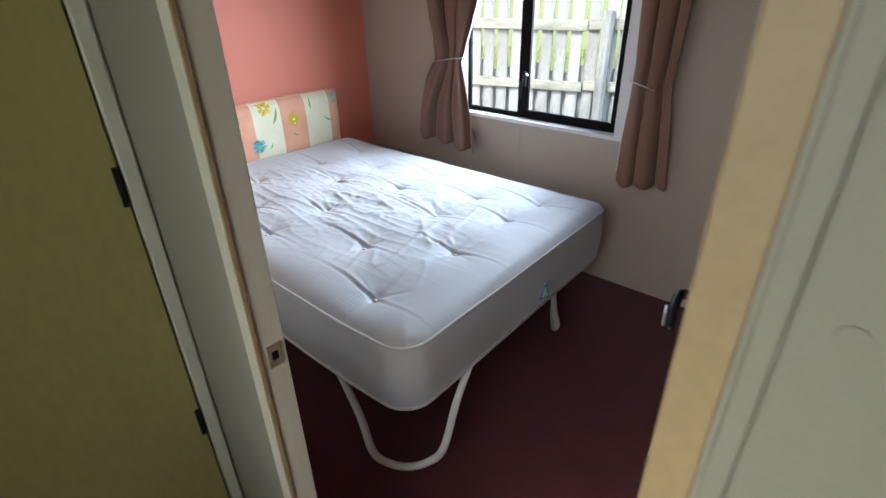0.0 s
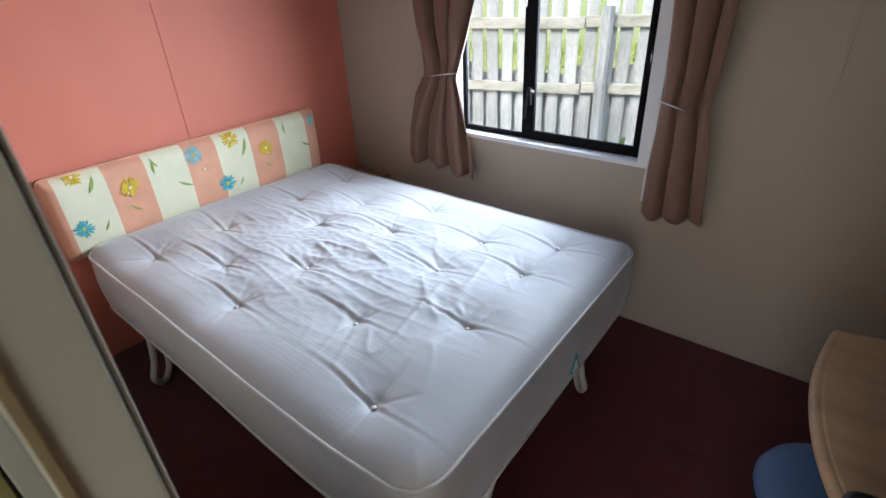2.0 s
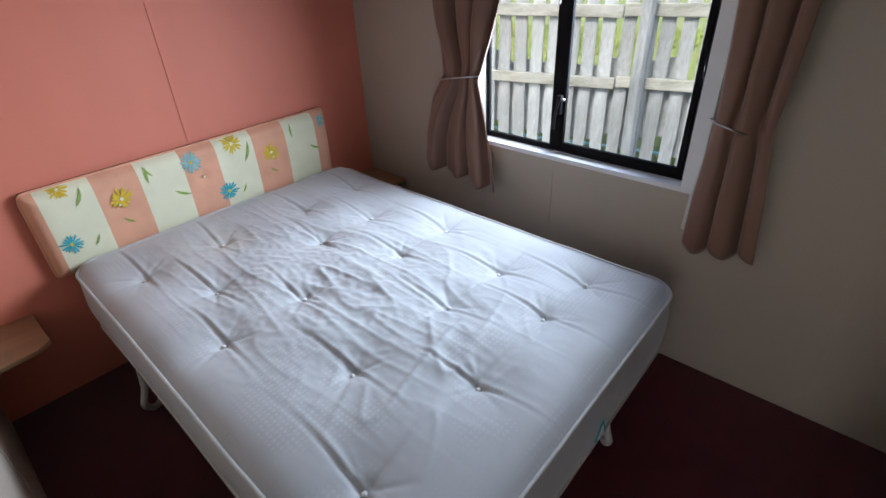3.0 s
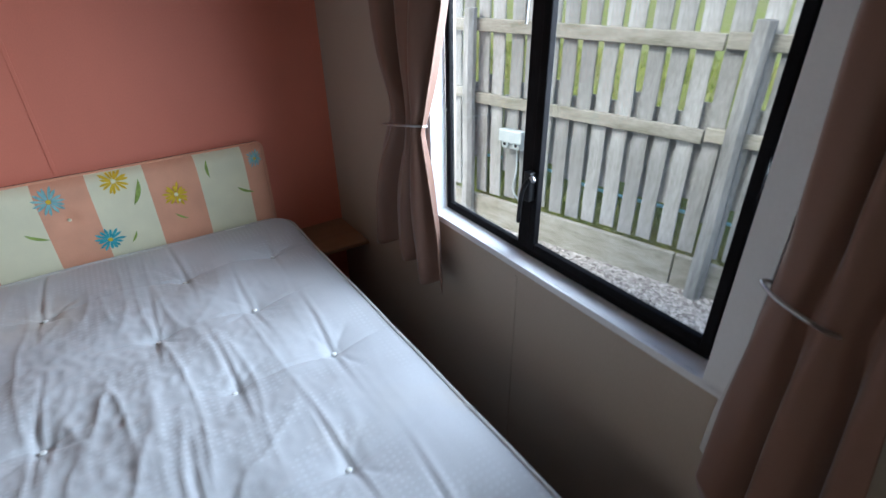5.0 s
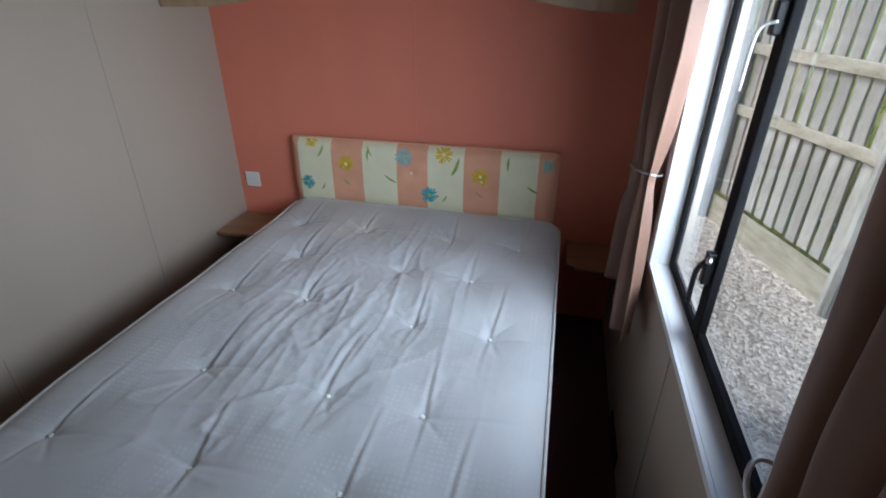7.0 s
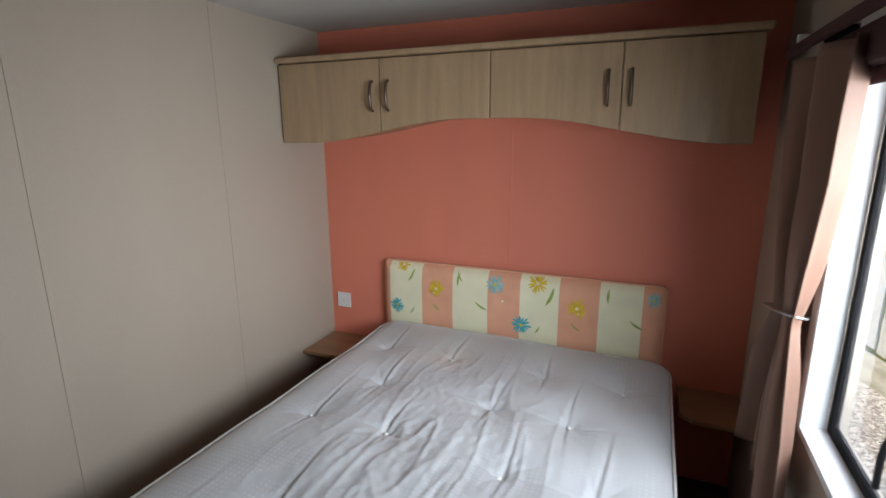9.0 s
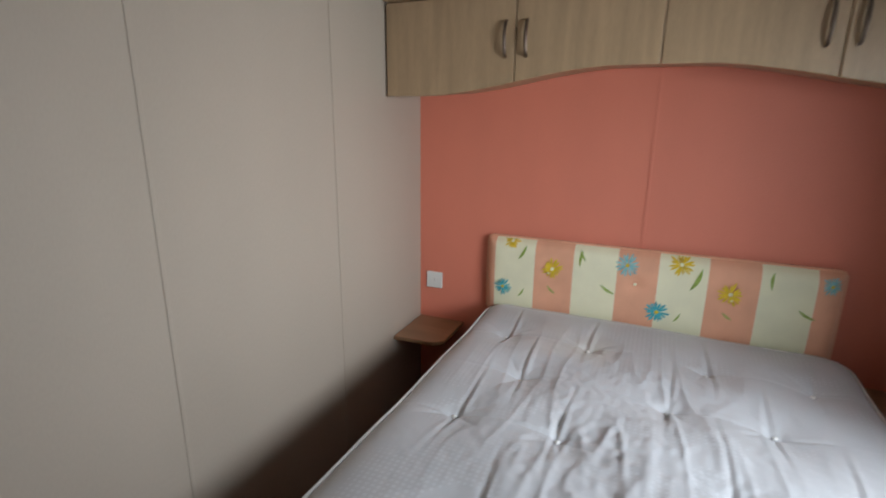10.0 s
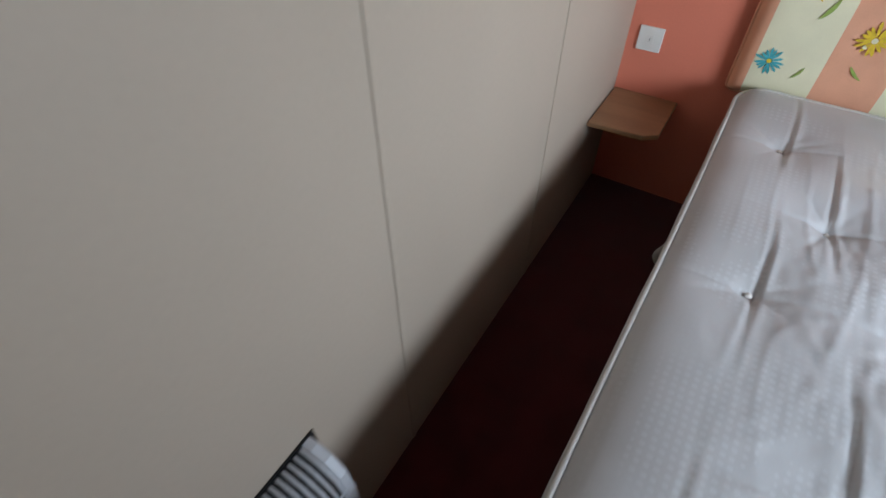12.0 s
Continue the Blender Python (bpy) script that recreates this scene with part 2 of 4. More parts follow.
def smooth_line(points, steps=8, closed=False):
    """A Catmull-Rom line through a few points."""
    pts = [Vector(p) for p in points]
    n, out = len(pts), []
    for i in range(n if closed else n - 1):
        p0 = pts[i - 1] if (i or closed) else pts[i]
        p1, p2 = pts[i], pts[(i + 1) % n]
        p3 = pts[(i + 2) % n] if (i + 2 < n or closed) else p2
        for k in range(steps):
            t = k / steps
            out.append(0.5 * (2 * p1 + (p2 - p0) * t + (2 * p0 - 5 * p1 + 4 * p2 - p3) * t * t + (3 * p1 - p0 - 3 * p2 + p3) * t ** 3))
    if not closed:
        out.append(pts[-1])
    return out


def prism(outline, depth, axis, start, bevel=0.0, bm=None):
    """An outline of (a, b) pairs made solid along axis ('x': a=y, b=z; 'y': a=x, b=z; 'z': a=x, b=y)."""
    bm = bm or bmesh.new()

    def put(a, b, c):
        return {"x": (c, a, b), "y": (a, c, b), "z": (a, b, c)}[axis]

    low = [bm.verts.new(put(a, b, start)) for a, b in outline]
    high = [bm.verts.new(put(a, b, start + depth)) for a, b in outline]
    n = len(outline)
    caps = [bm.faces.new(low), bm.faces.new(high[::-1])]
    for i in range(n):
        bm.faces.new((low[i], high[i], high[(i + 1) % n], low[(i + 1) % n]))
    if bevel:
        bmesh.ops.recalc_face_normals(bm, faces=bm.faces)
        edges = [e for f in caps for e in f.edges]
        bmesh.ops.bevel(bm, geom=edges, offset=bevel, segments=2, affect="EDGES", profile=0.5)
    return bm


def disc(c, r, axis, depth, segs=20, bevel=0.0):
    a = {"x": (1, 2), "y": (0, 2), "z": (0, 1)}[axis]
    k = "xyz".index(axis)
    return prism([(c[a[0]] + r * math.cos(2 * math.pi * i / segs), c[a[1]] + r * math.sin(2 * math.pi * i / segs)) for i in range(segs)], depth, axis, c[k], bevel)


def thing(name, label, category, at=(0, 0, 0), group="", kind=""):
    ob = new(name)
    ob.empty_display_size = 0.05
    return tagged(ob, label, category, group, kind)


def setting(name, bm, mat, label, smooth=False):
    return tagged(to_object(name, bm, mat, smooth), label, name.split("_")[0], kind="structure")


# ---- the setting ----
W, H, XE = 2.05, 2.04, 3.05          # window wall, ceiling, end wall of the bedroom
DL, DR, DH = 2.100, 2.728, 1.93      # doorway
WX0, WX1, WZ0, WZ1 = 0.833, 1.815, 0.79, 1.75   # window opening


def holed(axis_start, thick, a0, a1, z0, z1, holes):
    """A wall along x at y = axis_start with openings (a, b, low, high)."""
    bm = bmesh.new()
    x = a0
    for a, b, low, high in sorted(holes):
        box(x, a, axis_start, axis_start + thick, z0, z1, bm=bm)
        if low > z0:
            box(a, b, axis_start, axis_start + thick, z0, low, bm=bm)
        if high < z1:
            box(a, b, axis_start, axis_start + thick, high, z1, bm=bm)
        x = b
    box(x, a1, axis_start, axis_start + thick, z0, z1, bm=bm)
    return bm


setting("floor", box(0, XE, -0.022, W, -0.06, 0), CARPET, "dark burgundy looped carpet on the bedroom floor")
setting("floor_hall", box(1.74, 4.4, -1.21, -0.022, -0.06, -0.002), HALLCARPET, "brown flecked cord carpet on the hall floor")
wall_window = setting("wall_window", holed(W, 0.095, -0.06, XE + 0.06, -0.06, H + 0.06, [(WX0, WX1, WZ0, WZ1)]), CREAM, "cream panelled outer wall with the window")
wall_head = setting("wall_headboard", box(-0.06, 0, -0.05, W, -0.06, H + 0.06), TERRA, "terracotta papered wall behind the bed")
wall_part = setting("wall_partition", holed(-0.045, 0.045, 0, 4.4, 0, H, [(DL - 0.03, DR + 0.03, 0, DH + 0.03)]), CREAM, "cream panelled partition with the doorway")
setting("wall_end", box(XE, XE + 0.06, 0, W, -0.06, H + 0.06), CREAM, "cream panelled wall behind the dressing table")
setting("ceiling", box(-0.06, 4.46, -1.21, W + 0.075, H, H + 0.05), CEIL, "white board ceiling")
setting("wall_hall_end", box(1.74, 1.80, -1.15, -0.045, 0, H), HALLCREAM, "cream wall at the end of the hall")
# the hole in this wall is added, out of view, for the hall fill lamp
setting("wall_hall_side", holed(-1.21, 0.06, 1.74, 4.4, 0, H, [(2.32, 3.02, 0.70, 1.95)]), HALLCREAM, "cream wall along the hall with an unseen opening added for light")
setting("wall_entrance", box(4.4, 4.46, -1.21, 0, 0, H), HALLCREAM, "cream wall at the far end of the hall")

# cover strips over the joints of the wallboards
def strip(name, m, bm):
    return part(name, bm, m, None)


for x, z1 in ((1.254, 0.755), (2.395, H)):
    strip("joint_strip", CREAM, box(x - 0.006, x + 0.006, W - 0.0025, W, 0.0, z1, 0.001)).parent = wall_window
for x in (0.69, 1.41):
    strip("joint_strip", CREAM, box(x - 0.006, x + 0.006, 0, 0.0028, 0.0, H, 0.0012)).parent = wall_part
strip("joint_strip", TERRA, box(0, 0.003, 1.028 - 0.006, 1.028 + 0.006, 0.0, H, 0.001)).parent = wall_head

# doorway lining and architraves
frame_bed = thing("door_frame_1", "cream painted bedroom door frame with ochre edges", "door frame", kind="structure")
part("jamb", box(DL - 0.03, DL, -0.052, 0.006, 0, DH, 0.002), TRIM, frame_bed)
part("jamb", box(DR - 0.002, DR + 0.03, -0.052, 0.006, 0, DH, 0.002), JAMB, frame_bed)
part("head", box(DL - 0.03, DR + 0.03, -0.052, 0.006, DH, DH + 0.03, 0.002), TRIM, frame_bed)
part("door_stop", box(DL, DL + 0.004, -0.050, -0.042, 0, DH, 0.001), JAMB, frame_bed, "ochre door stop")
part("architrave", box(DL - 0.046, DL - 0.014, 0.002, 0.014, 0, DH + 0.05, 0.003), TRIM, frame_bed)
# black strip stands for the shade in the gap between architrave and lining
part("shadow_gap", box(DL - 0.0145, DL - 0.0065, 0.002, 0.0085, 0, DH, 0.0005), BLACKP, frame_bed, "black strip put in as the shadow of the gap")
part("architrave", box(DR + 0.004, DR + 0.055, 0.006, 0.016, 0, DH + 0.05, 0.003), TRIM, frame_bed)
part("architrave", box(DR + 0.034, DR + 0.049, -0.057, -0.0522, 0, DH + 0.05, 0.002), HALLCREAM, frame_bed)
part("architrave", box(DL - 0.046, DR + 0.062, 0.006, 0.016, DH + 0.05, DH + 0.10, 0.003), TRIM, frame_bed)
part("strike_plate", box(DL, DL + 0.0025, -0.030, -0.004, 0.892, 0.942, 0.0008), STEEL, frame_bed, "dull steel strike plate")
part("strike_hole", box(DL + 0.0022, DL + 0.0032, -0.023, -0.011, 0.908, 0.926), BLACKP, frame_bed)
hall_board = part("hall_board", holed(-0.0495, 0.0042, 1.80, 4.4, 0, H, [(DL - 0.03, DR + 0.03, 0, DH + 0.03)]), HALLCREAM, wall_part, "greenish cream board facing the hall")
part("screw_cap", disc((2.804, -0.0515, 1.326), 0.008, "y", 0.0025, 20, 0.0008), HALLCREAM, wall_part, "cream round screw cap")


# ---- window ----
def sheet_y(x0, x1, y, z0, z1):
    """A single sheet of glass."""
    bm = bmesh.new()
    bm.faces.new([bm.verts.new(p) for p in ((x0, y, z0), (x1, y, z0), (x1, y, z1), (x0, y, z1))])
    return bm


def window():
    w = thing("window_1", "black aluminium two-pane window in a white surround", "window", kind="structure")
    y0, y1 = W + 0.048, W + 0.066
    part("surround", box(WX0 - 0.005, WX1 + 0.045, W - 0.010, W, WZ0 - 0.008, WZ0 + 0.0118, 0.0015), SILLWHITE, w, "white sill strip")
    part("surround", box(WX0 - 0.045, WX0 + 0.012, W - 0.010, W + 0.048, WZ0, WZ1, 0.003), SILLWHITE, w)
    part("surround", box(WX1 - 0.012, WX1 + 0.045, W - 0.010, W + 0.048, WZ0 + 0.003, WZ1, 0.003), SILLWHITE, w)
    part("sill", box(WX0, WX1, W, W + 0.05, WZ0 - 0.005, WZ0 + 0.012, 0.0003), SILLWHITE, w)
    part("surround", box(WX0 - 0.045, WX1 + 0.045, W - 0.010, W + 0.048, WZ1 - 0.004, WZ1 + 0.04, 0.003), SILLWHITE, w)
    a, b, low, high, mid = WX0 + 0.012, WX1 - 0.012, WZ0 + 0.012, WZ1 - 0.01, 1.226
    part("frame", box(a, a + 0.022, y0, y1, low, high, 0.003), BLACK, w)
    part("frame", box(b - 0.022, b, y0, y1, low, high, 0.003), BLACK, w)
    part("frame", box(a + 0.022, b - 0.022, y0, y1, low, low + 0.026, 0.003), BLACK, w)
    part("frame", box(a + 0.022, b - 0.022, y0, y1, high - 0.026, high, 0.003), BLACK, w)
    part("mullion", box(mid - 0.022, mid + 0.020, y0 - 0.004, y1, low + 0.026, high - 0.026, 0.003), BLACK, w)
    sash = part("sash", box(mid + 0.020, mid + 0.046, y0 - 0.010, y1 - 0.008, low + 0.026, high - 0.026, 0.003), BLACK, w)
    for q in ((b - 0.044, b - 0.022, low + 0.026, high - 0.026), (mid + 0.046, b - 0.044, low + 0.026, low + 0.048), (mid + 0.046, b - 0.044, high - 0.048, high - 0.026)):
        part("sash_bar", box(q[0], q[1], y0 - 0.008, y1 - 0.008, q[2], q[3], 0.003), BLACK, sash)
    for p in ((a + 0.022, mid - 0.022, low + 0.026, high - 0.026), (mid + 0.046, b - 0.044, low + 0.048, high - 0.048)):
        pane = part("pane", sheet_y(p[0], p[1], W + 0.0535, p[2], p[3]), GLASS, w, "clear window glass")
        if pane.data.polygons[0].normal.y > 0:
            pane.data.flip_normals()
        pane.visible_shadow = False
    # handle low on the sash and a stay high up
    handle = part("handle", box(mid + 0.012, mid + 0.036, y0 - 0.030, y0 - 0.004, 0.975, 1.055, 0.004), BLACKP, w, "black window handle")
    part("lever", tube(smooth_line([(mid + 0.030, y0 - 0.030, 1.035), (mid + 0.022, y0 - 0.042, 1.00), (mid + 0.014, y0 - 0.040, 0.915)]), 0.006), BLACKP, handle, smooth=True)
    part("pin", tube([(mid + 0.024, y0 - 0.02, 1.045), (mid + 0.050, y0 - 0.03, 1.04)], 0.006), STEEL, handle, "steel pin", smooth=True)
    stay = part("stay", box(mid + 0.008, mid + 0.032, y0 - 0.030, y0 - 0.004, 1.50, 1.56, 0.004), BLACKP, w, "black stay bracket with a white arm")
    part("arm", tube(smooth_line([(mid + 0.040, y0 - 0.026, 1.525), (mid + 0.020, y0 - 0.048, 1.505), (mid + 0.010, y0 - 0.050, 1.40)]), 0.0032), WHITE, stay, smooth=True)
    return w


window()


def blind():
    b = thing("roller_blind", "dark maroon roller blind rolled up over the window", "blind")
    part("cassette", box(0.775, 1.835, W - 0.060, W - 0.012, 1.665, 1.745, 0.012), MAROON, b)
    part("hem", box(0.795, 1.828, W - 0.030, W - 0.018, 1.632, 1.666, 0.004), MAROON, b)
    for x in (0.768, 1.836):
        part("bracket", box(x, x + 0.006, W - 0.07, W, 1.70, 1.78, 0.001), BLACKP, b)
    return b


blind()


def curtain(name, label, edges, tie, folds, yc, seed, flip, deep, gather):
    """A gathered curtain: edges give (z, left, right); the tie pinches it to one side."""
    c = thing(name, label, "curtain", group="pair of curtains")
    zs = [e[0] for e in edges]
    rng = random.Random(seed)
    ph = [rng.uniform(0, 6.28) for _ in range(4)]

    def sheet(off, inset, mat, pname, lab="", low=0.0):
        bm = bmesh.new()
        nu, nv = 110, 70
        grid = []
        for j in range(nv + 1):
            z = zs[0] + low + (zs[-1] - zs[0] - low) * j / nv
            left, right = (float(np.interp(z, zs, [e[k] for e in edges])) for k in (1, 2))
            pinch = math.exp(-((z - tie[2]) / 0.10) ** 2)
            spread = min(1.0, (right - left) / 0.42)
            row = []
            for i in range(nu + 1):
                s0 = i / nu
                grip = math.exp(-((z - tie[2]) / 0.17) ** 2)
                s = s0
                place = s0 + grip * (s0 ** gather - s0)
                wave = 0.62 * math.sin(2 * math.pi * folds * s + ph[0] + 0.5 * math.sin(1.9 * z + ph[1])) + 0.30 * math.sin(2 * math.pi * (folds * 0.47) * s + ph[2] + 0.9 * z)
                wave += 0.16 * math.sin(2 * math.pi * folds * 1.9 * s + ph[3] - 1.5 * z)
                amp = deep * (1 - 0.45 * pinch)
                x = left + (right - left) * place + 0.010 * math.cos(2 * math.pi * folds * s + ph[0]) * (1 - pinch)
                y = yc + off + amp * wave + 0.004 * noise.noise((x * 9, z * 5, seed))
                hem = 0.012 * math.sin(2 * math.pi * folds * s + 1.0) * (1 if j == 0 else 0)
                row.append(bm.verts.new((x, y, z + hem + (0.05 * (s - 0.5) * flip if j < 4 else 0) * (1 - j / 4 if j < 4 else 0))))
            grid.append(row)
        for j in range(nv):
            for i in range(nu):
                bm.faces.new((grid[j][i], grid[j][i + 1], grid[j + 1][i + 1], grid[j + 1][i]))
        ob = part(pname, bm, mat, c, lab, True)
        solid = ob.modifiers.new("thickness", "SOLIDIFY")
        solid.thickness = 0.0025
        return ob

    sheet(0, 0, CURTAIN, "drape")
    pole_y = yc
    w = tie[1]
    ring = [(tie[0] + w * math.cos(a), pole_y + (deep + 0.004) * math.sin(a), tie[2] + tie[3] * math.cos(a) * 0.4 - 0.008 * math.sin(a)) for a in [2 * math.pi * i / 36 for i in range(36)]]
    part("tieback", tube(ring, 0.0034, 8, True), STEEL, c, "silver wire tieback", True)
    return c


curtain("curtain", "mink brown satin curtain tied back beside the window", [(0.605, 0.515, 1.000), (0.78, 0.535, 0.970), (0.97, 0.590, 0.925), (1.05, 0.645, 0.900), (1.088, 0.675, 0.890), (1.14, 0.668, 0.915), (1.26, 0.645, 0.965), (1.43, 0.628, 1.025), (1.72, 0.60, 1.06)], (0.785, 0.110, 1.088, 0.05), 3.4, W - 0.066, 3, -1.0, 0.040, 0.60)
right_curtain = curtain("curtain", "mink brown satin curtain tied back, in shade beside the window", [(0.598, 1.855, 2.105), (0.80, 1.857, 2.085), (1.00, 1.867, 2.060), (1.06, 1.872, 2.050), (1.16, 1.870, 2.055), (1.43, 1.855, 2.065), (1.72, 1.85, 2.10)], (1.920, 0.060, 1.062, -0.04), 2.6, W - 0.050, 8, 0.6, 0.030, 1.0)
bm = bmesh.new()
rows = []
for j in range(24):
    z = 0.635 + 0.32 * j / 23
    shift = 0.06 * math.exp(-((z - 1.08) / 0.2) ** 2)
    rows.append([bm.verts.new((1.838 + shift * 0.6 + 0.06 * i / 9, W - 0.008 + 0.004 * math.sin(i * 1.4 + z * 3), z)) for i in range(10)])
for j in range(23):
    for i in range(9):
        bm.faces.new((rows[j][i], rows[j][i + 1], rows[j + 1][i + 1], rows[j + 1][i]))
lining = part("lining", bm, LINING, right_curtain, "pale lining showing at the edge", True)
lining.modifiers.new("thickness", "SOLIDIFY").thickness = 0.002
rail = thing("curtain_rail", "white curtain rail above the window", "curtain rail")
part("track", box(0.50, 2.28, W - 0.095, W - 0.078, 1.742, 1.766, 0.003), MAROON, rail)
for x in (0.62, 1.38, 2.15):
    part("bracket", box(x - 0.008, x + 0.008, W - 0.095, W, 1.766, 1.786, 0.001), WHITE, rail)


# ---- the bed ----
HL, HR, FL, FR = (0.085, 0.412), (0.085, 1.765), (1.972, 0.412), (1.945, 1.768)   # corners of the mattress in plan
TUFTS = [(0.39, y) for y in (0.57, 0.89, 1.29, 1.60)] + [(0.69, 0.71), (0.70, 1.166), (0.70, 1.445)] + [(0.977, 0.585), (0.977, 0.890), (1.032, 1.297), (1.038, 1.570)] + [(1.390, 0.764), (1.405, 1.171), (1.409, 1.443)] + [(1.694, 0.547), (1.700, 0.953), (1.675, 1.322), (1.690, 1.578)]
MZ0, MZ1 = 0.325, 0.553


def plan(u, v):
    """Mattress plan from u (head to foot) and v (partition side to window side), both 0 to 1."""
    a = [HL[k] + (FL[k] - HL[k]) * u for k in (0, 1)]
    b = [HR[k] + (FR[k] - HR[k]) * u for k in (0, 1)]
    sag = 0.018 * math.sin(math.pi * u ** 2.6) * (1 - v) ** 2
    return a[0] + (b[0] - a[0]) * v, a[1] + (b[1] - a[1]) * v - sag


def crown(x, y, edge):
    """Height of the tufted top above the seam."""
    z = 0.040 * (1 - math.exp(-edge / 0.045)) + 0.016 * math.exp(-max(0.0, x - 0.08) / 0.10)
    dip = 0.0
    for tx, ty in TUFTS:
        dx, dy = x - tx, y - ty
        if abs(dx) > 0.42 or abs(dy) > 0.42:
            continue
        d2 = dx * dx + dy * dy
        d = math.sqrt(d2)
        dip += 0.014 * math.exp(-d2 / 0.0008) + 0.023 * math.exp(-d2 / 0.013)
        ang = math.atan2(dy, dx)
        # short pleats that run out from each button
        pleat = max(0.0, math.cos(ang * 3 + tx * 37 + ty * 19)) ** 26 + 0.6 * max(0.0, math.cos(ang * 2 + tx * 13 - ty * 29)) ** 40
        dip += 0.0034 * pleat * math.exp(-((d - 0.055) / 0.055) ** 2)
        # long creases from head to foot through each button
        cr = dy - 0.012 * math.sin(7 * dx + tx * 11 + ty * 7)
        dip += 0.0048 * math.exp(-(cr / 0.0055) ** 2) * math.exp(-((dx + 0.05) / 0.19) ** 2)
        dip -= 0.0040 * math.exp(-((cr - 0.013) / 0.0075) ** 2) * math.exp(-((dx + 0.05) / 0.18) ** 2)
        cq = dx - 0.010 * math.sin(9 * dy + ty * 5)
        dip += 0.0044 * math.exp(-(cq / 0.007) ** 2) * math.exp(-(dy / 0.15) ** 2)
    soft = min(1.0, edge / 0.16)
    mid = math.exp(-((x - 0.92) / 0.58) ** 2 - ((y - 1.05) / 0.42) ** 2)
    wob = noise.noise((x * 2.2 + 5, y * 4.0, 1.3))
    warp = 0.22 * noise.noise((x * 2.3, y * 2.3, 7))
    ridge = 1 - abs(noise.noise((x * 1.9 + warp, y * 14.0 + warp, 4.1)))
    z += soft * 0.004 * wob
    z += soft * mid * (0.0085 * (ridge ** 9 - 0.15) + 0.0042 * noise.noise((x * 13, y * 19, 9.0)) + 0.0036 * noise.noise((x * 34, y * 46, 2.0)))
    # slack cloth gathered in short folds round the middle buttons
    slack = math.exp(-((x - 1.28) / 0.21) ** 2 - ((y - 1.12) / 0.30) ** 2)
    wave = noise.noise((x * 2.0 + 3, y * 3.0, 5.5))
    gather = 1 - abs(noise.noise(((x * 0.35 + y) * 11.0 + 1.6 * wave, (x - 0.35 * y) * 4.0, 8.4)))
    z += soft * slack * 0.0080 * (gather ** 5 - 0.2)
    # soft folds that cross towards the foot
    fold = 1 - abs(noise.noise(((x + 0.55 * y) * 9.0, (x - y) * 2.6, 2.2)))
    z += soft * 0.0100 * fold ** 9 * math.exp(-((x - 1.53) / 0.21) ** 2 - ((y - 0.95) / 0.33) ** 2)
    return z - dip


